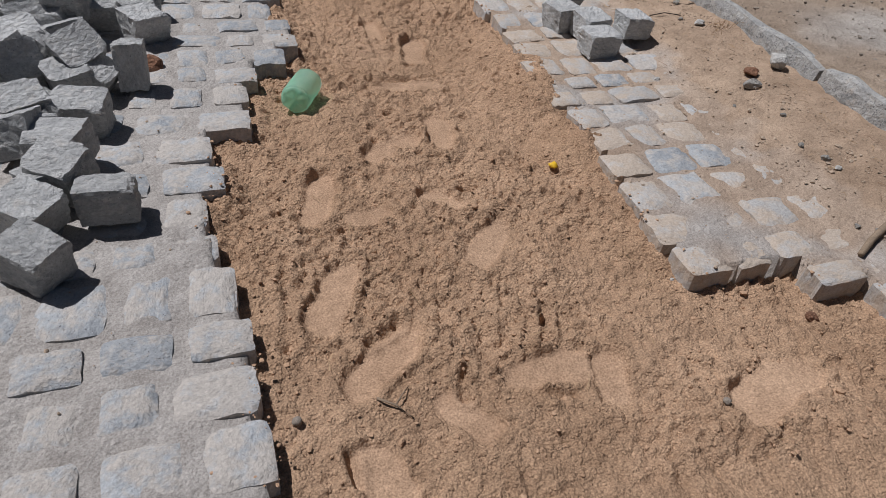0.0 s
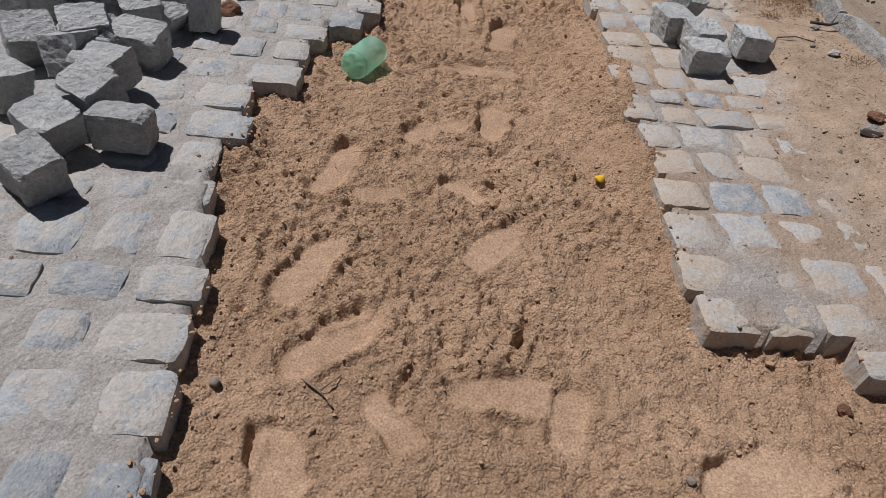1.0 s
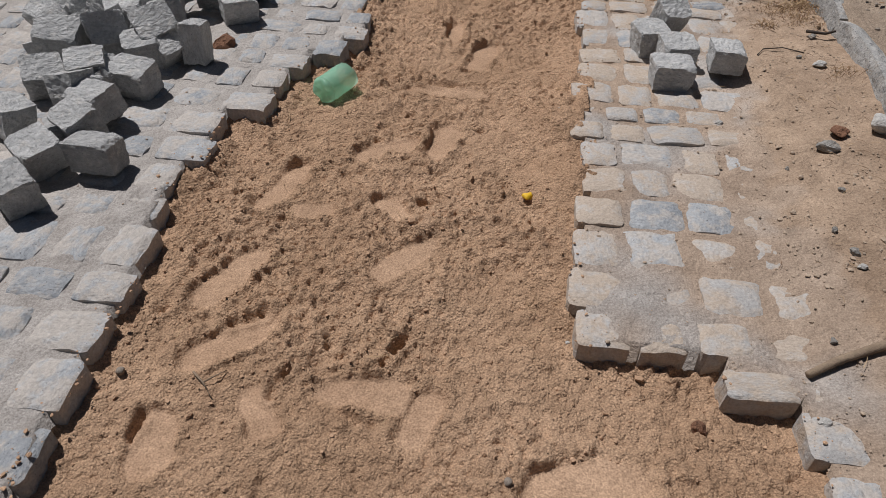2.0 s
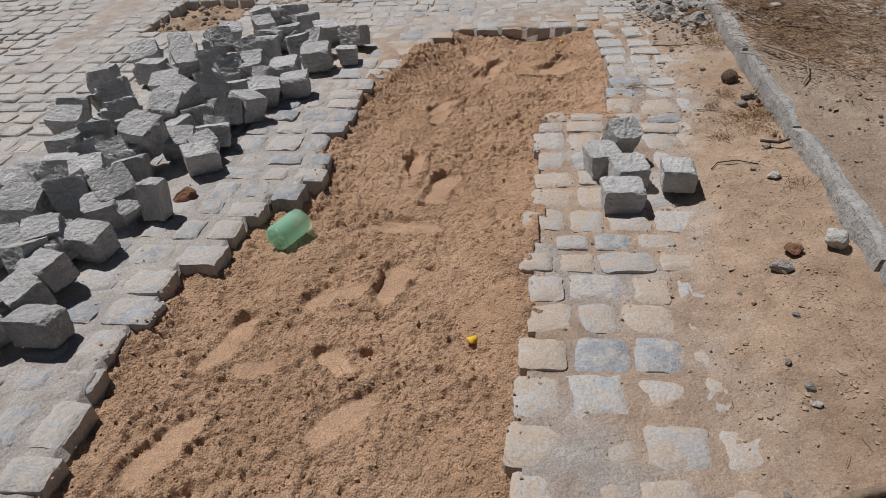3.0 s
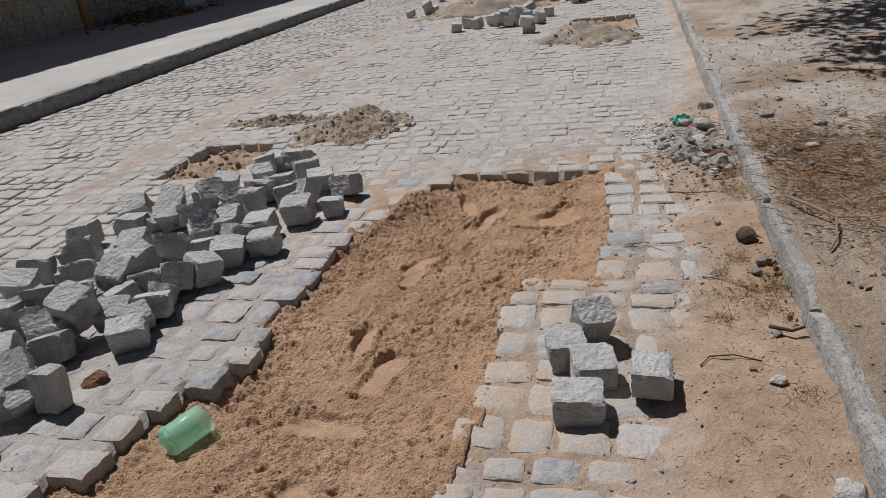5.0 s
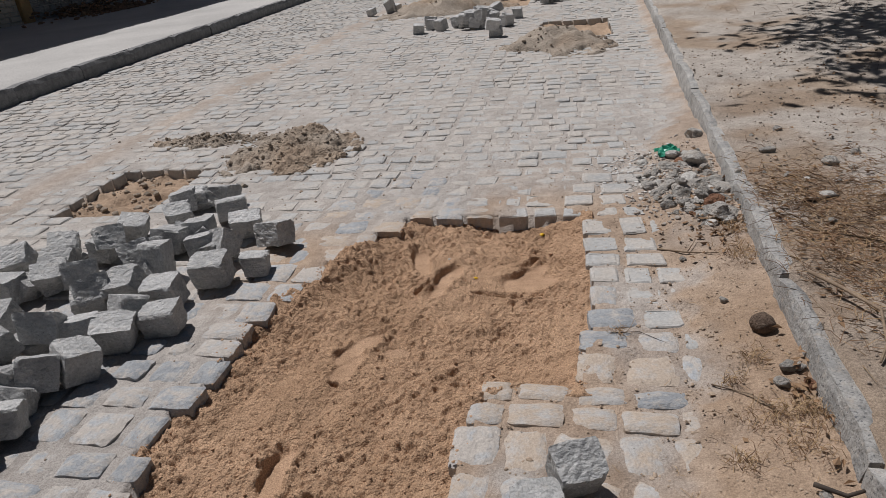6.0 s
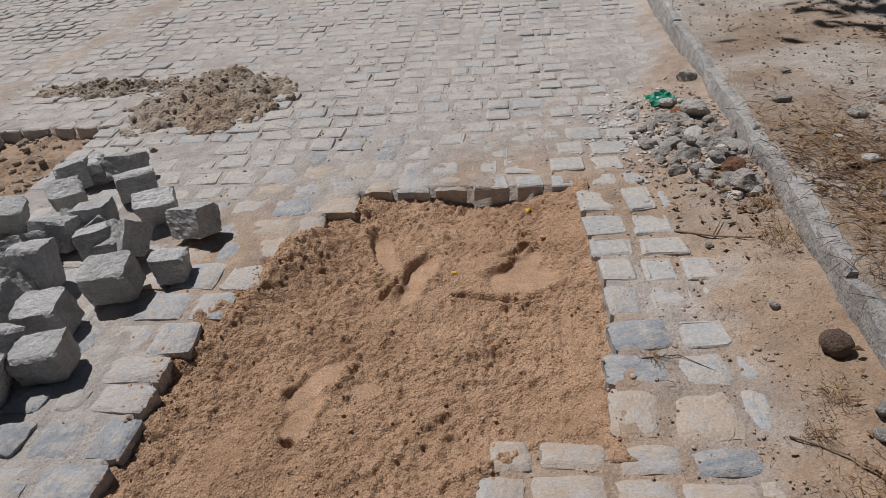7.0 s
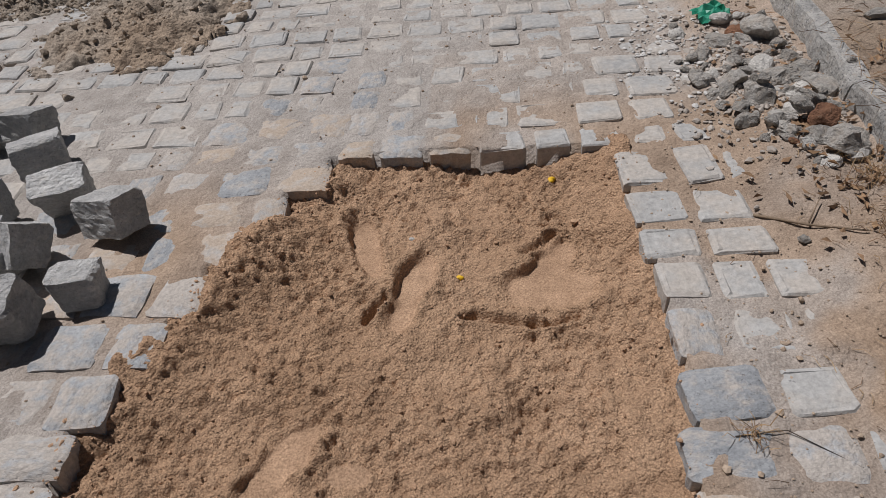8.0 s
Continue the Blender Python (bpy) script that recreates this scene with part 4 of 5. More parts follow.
# ---- small yellow things in the sand ----
def petal(x, y, z, size, turn):
    bm = bmesh.new()
    bmesh.ops.create_icosphere(bm, subdivisions=2, radius=0.5)
    for v in bm.verts:
        v.co += noise.noise_vector(v.co * 4 + Vector((x * 9, 0, 0))) * 0.28
        v.co.z *= 0.6
    ob = new("yellow_flower", bm_mesh("yellow_flower", bm, YELLOW, True))
    ob.matrix_basis = pose(x, y, z + size * 0.22, 5, 5, turn) @ Matrix.Diagonal((size * 1.3, size, size, 1))
    return tagged(ob, "small crumpled yellow blossom lying on the sand", "flower")


petal(0.888, 1.478, sand_z(0.888, 1.478), 0.026, 30)
petal(0.996, 3.624, sand_z(0.996, 3.624), 0.016, 10)
petal(1.246, 3.975, sand_z(1.246, 3.975), 0.02, 70)

# ---- clods, pebbles and crumbs ----
rnd = random.Random(5)
pool = Pool()
for _ in range(7000):
    x, y = rnd.uniform(0.0, 1.42), rnd.uniform(0.4, 4.05)
    if not pit_mask(np.array([x]), np.array([y]), -0.01)[0] or vnoise(x, y, 0.25, 91) + rnd.uniform(-0.8, 0.8) < 0:
        continue
    if press_at(x, y) > 0.3:
        continue
    r = 0.0018 + 0.0035 * rnd.random() ** 2 + (0.007 * rnd.random() if rnd.random() < 0.015 else 0)
    lump(pool, rnd, x, y, sand_z(x, y) + r * 0.3, r, 0.7, 0.4)
tagged(new("sand_clods", pool.mesh("sand_clods", CLOD)), "small clods of damp sand on the bed", "sand", kind="stuff")
pool = Pool()
for _ in range(2600):
    y = rnd.uniform(0.5, 9) if rnd.random() < 0.8 else rnd.gauss(5.1, 0.4)
    x = rnd.uniform(1.0, 2.0) if y < 4 else rnd.uniform(-1.6, 2.0)
    if y < 4 and rnd.random() < 0.25:
        x = rnd.uniform(-0.9, 0.2)
    if pit_mask(np.array([x]), np.array([y]), 0.02)[0] or inside(SMALL_PIT, x, y) or x > float(kerb_x(y)) - 0.03:
        continue
    r = 0.0015 + 0.004 * rnd.random() ** 2 + (0.009 * rnd.random() if rnd.random() < 0.022 else 0)
    lump(pool, rnd, x, y, max(road_z(x, y), -0.002) + r * 0.3, r, 0.8)
for _ in range(6000):
    y = rnd.uniform(0.5, 5.0)
    x = float(kerb_x(y)) - abs(rnd.gauss(0.05, 0.24)) if rnd.random() < 0.7 else rnd.uniform(1.0, 1.6)
    if x < 0.95 or x > float(kerb_x(y)) - 0.02 or pit_mask(np.array([x]), np.array([y]), 0.01)[0]:
        continue
    r = 0.0012 + 0.0028 * rnd.random() ** 3
    lump(pool, rnd, x, y, max(road_z(x, y), -0.004) + r * 0.2, r, 0.55, 0.4)
for _ in range(26):
    cx, cy = rnd.uniform(1.5, 1.85), rnd.uniform(0.9, 3.9)
    for _ in range(rnd.randrange(4, 14)):
        x, y = rnd.gauss(cx, 0.02), rnd.gauss(cy, 0.02)
        r = 0.002 + 0.006 * rnd.random() ** 2
        lump(pool, rnd, x, y, road_z(x, y) + r * 0.2, r, 0.6, 0.4)
tagged(new("road_crumbs", pool.mesh("road_crumbs", GRIT)), "scattered grit and earth crumbs on the street", "gravel", kind="stuff")
pool = Pool()
for _ in range(5200):
    y = rnd.uniform(0.4, 4.1)
    if rnd.random() < 0.62:
        x = edge_at(WEST_EDGE, y) + rnd.gauss(0.0, 0.035)
        keep = 0.35 + 0.65 * (3.0 < y < 4.0)
    else:
        x = edge_at(EAST_EDGE, y) + rnd.gauss(0.0, 0.03)
        keep = 0.5
    if rnd.random() > keep or vnoise(x, y, 0.12, 95) + rnd.uniform(-0.6, 0.6) < 0:
        continue
    r = 0.0013 + 0.0045 * rnd.random() ** 3
    low = sand_z(x, y) if pit_mask(np.array([x]), np.array([y]), 0.0)[0] else max(road_z(x, y), 0.0)
    lump(pool, rnd, x, y, low + r * 0.2, r, 0.6, 0.35)
tagged(new("edge_crumbs", pool.mesh("edge_crumbs", CLOD)), "sand and earth crumbs along the broken paving edge", "sand", kind="stuff")
pool = Pool()
for cx, cy, rx, ry, hh, seed in MOUNDS:
    for _ in range(520 if cy < 7 else 150):
        x, y = rnd.gauss(cx, rx * 0.42), rnd.gauss(cy, ry * 0.42)
        r = (0.002 + 0.013 * rnd.random() ** 2.5) * (1 if cy < 7 else 1.6)
        top = float(mound(np.array([x]), np.array([y]), cx, cy, rx, ry, hh, seed)[0]) - 0.012
        lump(pool, rnd, x, y, max(top, 0.0) + r * 0.2, r, 0.8)
for _ in range(150):
    x, y = rnd.uniform(SMALL_PIT[0], SMALL_PIT[1]), rnd.uniform(SMALL_PIT[2], SMALL_PIT[3])
    r = 0.004 + 0.018 * rnd.random() ** 2
    lump(pool, rnd, x, y, road_z(x, y) + r * 0.3, r, 0.8)
tagged(new("heap_clods", pool.mesh("heap_clods", HEAP_CLOD)), "dark clods and stones on the earth heaps", "earth", kind="stuff")
pool = Pool()
for _ in range(7000):
    y = rnd.uniform(0.8, 7)
    x = float(kerb_x(y)) + rnd.uniform(0.07, 2.6)
    r = 0.002 + 0.006 * rnd.random() ** 3 + (0.014 * rnd.random() if rnd.random() < 0.02 else 0)
    lump(pool, rnd, x, y, verge_z(x, y) + r * 0.3, r, 0.8)
tagged(new("verge_crumbs", pool.mesh("verge_crumbs", CHIPS)), "earth crumbs and small stones on the verge", "gravel", kind="stuff")

# ---- straw, stalks, leaves, sticks ----
def scatter_stalks(pool, rnd, count, cx, cy, sx, sy, height, length, rise, thick):
    for _ in range(count):
        x, y = rnd.gauss(cx, sx), rnd.gauss(cy, sy)
        a, l = rnd.uniform(0, 6.28), length * rnd.uniform(0.4, 1.2)
        z = height(x, y) + rnd.uniform(0, 0.012)
        up = rise * rnd.uniform(0, 1) * l
        mid = (x + l * 0.5 * math.cos(a), y + l * 0.5 * math.sin(a), z + up * 0.7 + 0.004)
        a2 = a + rnd.uniform(-0.7, 0.7)
        end = (mid[0] + l * 0.5 * math.cos(a2), mid[1] + l * 0.5 * math.sin(a2), z + up * rnd.uniform(0.1, 1) + 0.002)
        stalk(pool, [(x, y, z), mid, end], thick, thick * 0.5)


rnd = random.Random(8)
light_pool, dark_pool = Pool(), Pool()
for cx, cy, sx, sy, n in [(2.65, 3.9, 0.32, 0.3, 1200), (2.3, 3.45, 0.14, 0.3, 900), (2.4, 3.1, 0.2, 0.2, 160), (2.9, 3.4, 0.3, 0.35, 500), (2.25, 4.0, 0.1, 0.2, 160), (3.3, 4.3, 0.4, 0.4, 400)]:
    scatter_stalks(light_pool, rnd, n // 2, cx, cy, sx, sy, verge_z, 0.085, 0.3, 0.0011)
    scatter_stalks(dark_pool, rnd, n, cx, cy, sx, sy, verge_z, 0.075, 0.35, 0.0014)
for cx, cy, n in [(4.2, 8.6, 260), (5.2, 10.5, 320), (6.0, 9.0, 220), (6.8, 12.0, 300)]:
    scatter_stalks(dark_pool, rnd, n, cx, cy, 0.7, 0.8, verge_z, 0.10, 0.9, 0.0018)
for cx, cy, s, n in [(1.95, 2.72, 0.05, 130), (1.90, 2.60, 0.05, 60), (1.765, 2.55, 0.03, 45), (1.87, 2.96, 0.03, 40), (1.98, 3.60, 0.06, 120), (2.0, 3.80, 0.07, 130), (1.85, 2.71, 0.04, 60),
                     (1.79, 2.87, 0.025, 30), (1.52, 3.12, 0.02, 22), (1.9, 2.15, 0.04, 24)]:
    scatter_stalks(light_pool, rnd, n, cx, cy, s * 0.7, s * 0.7, road_z, 0.032, 1.2, 0.0010)
    scatter_stalks(dark_pool, rnd, n // 2, cx, cy, s * 0.8, s * 0.8, road_z, 0.028, 0.9, 0.0011)
for _ in range(260):
    y = rnd.uniform(0.8, 4.2)
    bits = light_pool if rnd.random() < 0.6 else dark_pool
    scatter_stalks(bits, rnd, 1, float(kerb_x(y)) - 0.04 - abs(rnd.gauss(0, 0.17)), y, 0.02, 0.02, road_z, 0.035, 0.12, 0.0008)
for _ in range(70):
    scatter_stalks(light_pool, rnd, 1, rnd.uniform(0.1, 1.0), rnd.uniform(0.5, 2.2), 0.05, 0.05, sand_z, 0.05, 0.1, 0.0008)
tagged(new("dry_straw", light_pool.mesh("dry_straw", STRAW)), "pale dry straw lying in tangles on the earth", "straw", kind="stuff")
tagged(new("dead_stalks", dark_pool.mesh("dead_stalks", DARK_STRAW)), "brown dead weed stalks along the kerb", "dead grass", kind="stuff")

pool = Pool()
for cx, cy, sx, sy, n, where in [(1.95, 3.92, 0.09, 0.17, 170, road_z), (1.96, 2.75, 0.05, 0.12, 50, road_z), (2.4, 3.6, 0.3, 0.4, 480, verge_z), (2.07, 3.95, 0.05, 0.3, 130, verge_z), (1.95, 4.35, 0.1, 0.2, 40, road_z), (3.4, 5.5, 0.6, 0.9, 400, verge_z)]:
    for _ in range(n):
        x, y = rnd.gauss(cx, sx), rnd.gauss(cy, sy)
        if where is verge_z and x < float(kerb_x(y)) + 0.08:
            continue
        z, a, l, w = where(x, y) + rnd.uniform(0.004, 0.02), rnd.uniform(0, 6.28), rnd.uniform(0.008, 0.02), rnd.uniform(0.004, 0.009)
        c, s, k = math.cos(a), math.sin(a), rnd.uniform(-0.008, 0.012)
        pool.add([(x - l * c, y - l * s, z), (x + w * s, y - w * c, z + k), (x + l * c, y + l * s, z + 0.004), (x - w * s, y + w * c, z + k)], [(0, 1, 2), (0, 2, 3)])
leaves = new("dead_leaves", pool.mesh("dead_leaves", DEAD_LEAF))
tagged(leaves, "curled brown dead leaves along the kerb", "leaves", kind="stuff")


def stick(points, r0, r1, label, material=None, name="stick", forks=()):
    pool = Pool()
    stalk(pool, points, r0, r1, 7)
    owner = tagged(new(name, pool.mesh(name, material or BARK, True)), label, "stick")
    for f in forks:
        fork = Pool()
        stalk(fork, f, r1 * 1.3, r1 * 0.6, 5)
        part("side_twig", fork.mesh("side_twig", material or BARK, True), owner)
    return owner


def lying(pts, where, lift):
    return [(x, y, where(x, y) + lift + k) for x, y, k in pts]


stick(lying([(1.455, 0.905, 0.0), (1.52, 0.94, 0.004), (1.62, 0.98, 0.006), (1.78, 1.02, 0.004)], road_z, 0.010), 0.008, 0.0115, "thick weathered stick lying on sandy earth")
stick([(1.672, 2.285, road_z(1.672, 2.285) + 0.004), (1.700, 2.325, road_z(1.7, 2.325) + 0.010), (1.76, 2.318, road_z(1.76, 2.318) + 0.012), (1.83, 2.30, road_z(1.83, 2.3) + 0.002)], 0.0026, 0.0016,
      "thin bent dark wire-like twig on sandy earth", DARK_TWIG, "twig")
stick(lying([(2.09, 3.26, 0.02), (2.15, 3.14, 0.03), (2.19, 3.0, 0.03), (2.155, 2.86, 0.01), (2.12, 2.80, 0.0)], verge_z, 0.01), 0.0065, 0.003, "long curved dry branch on the verge",
      forks=[lying([(2.19, 3.0, 0.03), (2.26, 2.95, 0.05), (2.3, 2.9, 0.02)], verge_z, 0.01)])
stick(lying([(2.2, 3.62, 0.01), (2.3, 3.52, 0.02), (2.42, 3.45, 0.02)], verge_z, 0.008), 0.0045, 0.0025, "straight dry branch among straw")
stick(lying([(2.25, 3.88, 0.0), (2.38, 3.90, 0.004)], verge_z, 0.008), 0.009, 0.007, "short dark stick on the verge", DARK_TWIG)
stick(lying([(1.88, 2.46, 0.01), (1.93, 2.42, 0.02), (1.965, 2.43, 0.02)], road_z, 0.005), 0.006, 0.004, "short dark stick leaning by the kerb", DARK_TWIG)
stick(lying([(1.75, 2.87, 0.0), (1.83, 2.80, 0.003), (1.90, 2.70, 0.002)], road_z, 0.004), 0.0028, 0.0018, "thin curved twig on sandy earth", name="twig")
stick(lying([(1.49, 3.12, 0.0), (1.58, 3.13, 0.003), (1.68, 3.06, 0.002)], road_z, 0.003), 0.0014, 0.0008, "thin curved twig on sandy paving", DARK_TWIG, "twig")
stick(lying([(1.70, 3.72, 0.0), (1.80, 3.66, 0.006), (1.90, 3.60, 0.004)], road_z, 0.004), 0.004, 0.002, "thin dry twig by the kerb", name="twig",
      forks=[lying([(1.80, 3.66, 0.006), (1.84, 3.72, 0.01)], road_z, 0.004)])
stick(lying([(0.205, 0.80, 0.0), (0.235, 0.775, 0.006), (0.262, 0.745, 0.0)], sand_z, 0.004), 0.0028, 0.0016, "small brown twig in the sand", name="twig",
      forks=[lying([(0.235, 0.775, 0.006), (0.255, 0.80, 0.008), (0.27, 0.815, 0.0)], sand_z, 0.004)])

# ---- heaps of setts further along ----
rnd = random.Random(21)


def far_heap(cx, cy, rx, ry, count, label):
    stack = Stack(cx - 2, cy - 2, cx + 2, cy + 2, lambda x, y: np.maximum(road_height(x, y)[0], 0.0))
    for k in range(count):
        size = (rnd.uniform(0.12, 0.16), rnd.uniform(0.10, 0.13), rnd.uniform(0.10, 0.125))
        lay_block(stack, rnd, rnd.gauss(cx, rx), rnd.gauss(cy, ry), size, 14 if k < count * 0.6 else 25, rnd.uniform(-40, 60), label, "setts further along the street", 0 if k < count * 0.5 else 1)


FAR_LABEL = "loose grey granite sett in a small heap on the street"
far_heap(0.25, 9.9, 0.28, 0.33, 30, FAR_LABEL)
far_heap(-0.45, 9.66, 0.01, 0.01, 1, "single loose granite sett on the street")
far_heap(-1.45, 11.9, 0.14, 0.12, 5, FAR_LABEL)
far_heap(-0.30, 14.0, 0.5, 0.3, 26, FAR_LABEL)
far_heap(1.2, 12.1, 0.24, 0.2, 12, FAR_LABEL)

# ---- house fronts ----
CLAD = surface("stone_cladding", (0.24, 0.215, 0.19), (0.42, 0.38, 0.34), 5, 40, 0.9, 0.6, 25, 0.02)
BUFF = surface("buff_cladding", (0.50, 0.42, 0.33), (0.64, 0.55, 0.44), 3, 40, 0.9, 0.6, 25, 0.02)
WHITE_PAINT = surface("white_paint", (0.62, 0.63, 0.64), (0.74, 0.75, 0.76), 1.5, 30, 0.6, 0.1, 20)
ORANGE_PAINT = surface("orange_paint", (0.40, 0.24, 0.10), (0.50, 0.32, 0.15), 2, 30, 0.8, 0.2, 20)
# black paint of the sign board, and painted shade for the shop opening
DARK = surface("dark_paint_and_shade", (0.015, 0.017, 0.025), (0.035, 0.038, 0.05), 2, 30, 0.6, 0.1, 20)
BLUE = plain("blue_paint", (0.03, 0.07, 0.28), 0.5)
MURAL = surface("faded_blue_paint", (0.30, 0.36, 0.40), (0.55, 0.53, 0.52), 1.2, 30, 0.8, 0.1, 20)
FRONT = -9.3


def box(name, x0, x1, y0, y1, z0, z1, material, bevel=0.01):
    bm = bmesh.new()
    bmesh.ops.create_cube(bm, size=1.0)
    bmesh.ops.scale(bm, vec=(x1 - x0, y1 - y0, z1 - z0), verts=bm.verts)
    bmesh.ops.translate(bm, vec=((x0 + x1) / 2, (y0 + y1) / 2, (z0 + z1) / 2), verts=bm.verts)
    bmesh.ops.bevel(bm, geom=bm.edges, offset=bevel, segments=2, affect="EDGES")
    return bm_mesh(name, bm, material)


def cladding(y0, y1, z0, z1, material, seed):
    rnd, pool = random.Random(seed), Pool()
    z = z0
    while z < z1:
        hh, y = rnd.uniform(0.07, 0.13), y0 + rnd.uniform(-0.1, 0)
        while y < y1:
            l = rnd.uniform(0.14, 0.36)
            a, b = max(y, y0) + 0.006, min(y + l, y1) - 0.006
            if b > a:
                d = rnd.uniform(0.015, 0.05)
                pool.add([(FRONT, a, z + 0.006), (FRONT, b, z + 0.006), (FRONT, b, z + hh - 0.006), (FRONT, a, z + hh - 0.006),
                          (FRONT + d, a + 0.012, z + 0.016), (FRONT + d, b - 0.012, z + 0.016), (FRONT + d, b - 0.012, z + hh - 0.016), (FRONT + d, a + 0.012, z + hh - 0.016)],
                         [(4, 5, 6, 7), (0, 1, 5, 4), (1, 2, 6, 5), (2, 3, 7, 6), (3, 0, 4, 7)])
            y += l
        z += hh
    ob = part("cladding", pool.mesh("cladding", material), wall, "rough stone cladding")
    return tagged(ob, kind="stuff")


cladding(3.0, 13.6, 0.12, 2.2, BUFF, 3)
cladding(13.92, 17.5, 0.12, 0.95, CLAD, 4)
cladding(18.6, 20.05, 0.12, 2.2, CLAD, 5)
part("pilaster", box("pilaster", FRONT - 0.05, FRONT + 0.09, 13.62, 13.90, 0.1, 2.6, ORANGE_PAINT), wall, "orange-painted pilaster")
part("painted_panel", box("painted_panel", FRONT - 0.05, FRONT + 0.03, 13.95, 17.48, 0.97, 2.4, MURAL), wall, "faded blue painted panel")
door = tagged(new("door_1", box("door_1", FRONT - 0.04, FRONT + 0.04, 17.52, 18.56, 0.16, 2.2, WHITE_PAINT)), "closed white metal door in the house front", "door", kind="structure")
# no room behind: a near-black slab paints the shade inside the opening
part("shop_opening", box("shop_opening", FRONT - 0.04, FRONT + 0.012, 20.15, 23.5, 0.13, 2.4, DARK), wall, "near-black panel standing for the shade inside an open shop front")
board = tagged(new("sign_board", box("sign_board", FRONT + 0.03, FRONT + 0.08, 20.45, 22.45, 0.14, 0.46, DARK)), "black board with illegible white painted strokes", "sign")
for k in range(9):
    r = random.Random(k)
    part("stroke", box("stroke", FRONT + 0.082, FRONT + 0.088, 20.55 + k * 0.2, 20.55 + k * 0.2 + r.uniform(0.05, 0.12), 0.19 + r.uniform(0, 0.05), 0.36 + r.uniform(0, 0.07), WHITE_PAINT, 0.001), board, "white paint stroke")
part("white_wall", box("white_wall", FRONT - 0.05, FRONT + 0.02, 23.55, 27.7, 0.1, 3.0, WHITE_PAINT), wall, "white-painted wall section")
part("post", box("post", FRONT - 0.02, FRONT + 0.08, 27.75, 28.0, 0.1, 3.0, BLUE), wall, "blue-painted post")
# the tiled eave that shades the footpath
pool, rnd = Pool(), random.Random(6)
for k in range(200):
    y, reach = -4.8 + 0.25 * k, 0.80 + rnd.uniform(-0.02, 0.02)
    ring = [(0.125 * math.cos(a), 0.08 * math.sin(a)) for a in np.linspace(0, math.pi, 7)]
    verts = [(FRONT - 0.3, y + dy, 7.05 + dz) for dy, dz in ring] + [(FRONT + reach, y + dy, 6.80 + dz) for dy, dz in ring]
    pool.add(verts + [(vx, vy, vz - 0.02) for vx, vy, vz in verts], [(i, i + 1, i + 8, i + 7) for i in range(6)] + [(i + 14, i + 21, i + 22, i + 15) for i in range(6)] + [(i + 7, i + 8, i + 22, i + 21) for i in range(6)])
TILE = surface("clay_tile", (0.30, 0.15, 0.09), (0.46, 0.25, 0.15), 3, 40, 0.9, 0.3, 20)
tagged(part("eave", pool.mesh("eave", TILE), wall, "clay tile eave"), kind="stuff")
pool = Pool()
rnd = random.Random(3)
for _ in range(500):
    x, y = rnd.uniform(-9.25, -7.9), rnd.gauss(15.2, 0.7)
    lump(pool, rnd, x, y, 0.15 + max(0, 0.22 - 0.16 * (x + 9.25)) * rnd.random(), rnd.uniform(0.02, 0.06), 0.6)
tagged(new("brush_heap", pool.mesh("brush_heap", DARK_STRAW)), "dark heap of dead leaves against the house wall", "leaves", kind="stuff")

# ---- trees that shade the verge ----
def tree(x, y, lean, crown_at, crown_r, seed):
    rnd = random.Random(seed)
    owner = tagged(new("tree"), "leafy broad tree shading the dry verge", "tree")
    owner.matrix_basis = pose(x, y, 0.1)
    pool = Pool()
    cx, cy, cz = crown_at
    stalk(pool, [(0, 0, -0.1), (lean * 0.2, 0.03, 0.8), (cx * 0.4, cy * 0.4, 1.6), (cx * 0.7, cy * 0.7, cz * 0.75)], 0.17, 0.10, 9)
    tips = []
    for k in range(16):
        a, e = rnd.uniform(0, 6.28), rnd.uniform(-0.2, 0.9)
        tip = (cx + crown_r[0] * 0.8 * math.cos(a), cy + crown_r[1] * 0.8 * math.sin(a), cz + crown_r[2] * e)
        stalk(pool, [(cx * 0.6, cy * 0.6, cz * 0.7), ((cx * 0.6 + tip[0]) / 2, (cy * 0.6 + tip[1]) / 2, cz * 0.8 + rnd.uniform(0, 0.4)), tip], 0.06, 0.015, 5)
        tips.append(tip)
    part("trunk", pool.mesh("trunk", BARK, True), owner, "grey-brown branching trunk")
    pool = Pool()
    for tip in tips + [(cx + rnd.uniform(-1, 1) * crown_r[0] * 0.6, cy + rnd.uniform(-1, 1) * crown_r[1] * 0.6, cz + rnd.uniform(-0.2, 0.8) * crown_r[2]) for _ in range(42)]:
        for _ in range(95):
            p = Vector(tip) + Vector((rnd.gauss(0, 0.32), rnd.gauss(0, 0.32), rnd.gauss(0, 0.2)))
            u = Vector((rnd.uniform(-1, 1), rnd.uniform(-1, 1), rnd.uniform(-0.6, 0.6))).normalized()
            w = u.orthogonal().normalized()
            l, b = rnd.uniform(0.07, 0.12), rnd.uniform(0.03, 0.05)
            pool.add([tuple(p - u * l), tuple(p + w * b), tuple(p + u * l), tuple(p - w * b)], [(0, 1, 2), (0, 2, 3)])
    part("crown", pool.mesh("crown", LEAF), owner, "dense green leaves")
    return owner


tree(6.4, 13.6, -0.2, (-1.2, -0.9, 3.6), (3.0, 2.6, 1.0), 1)
tree(5.75, 7.95, -0.3, (-2.25, -0.45, 3.3), (2.3, 2.6, 0.8), 2)

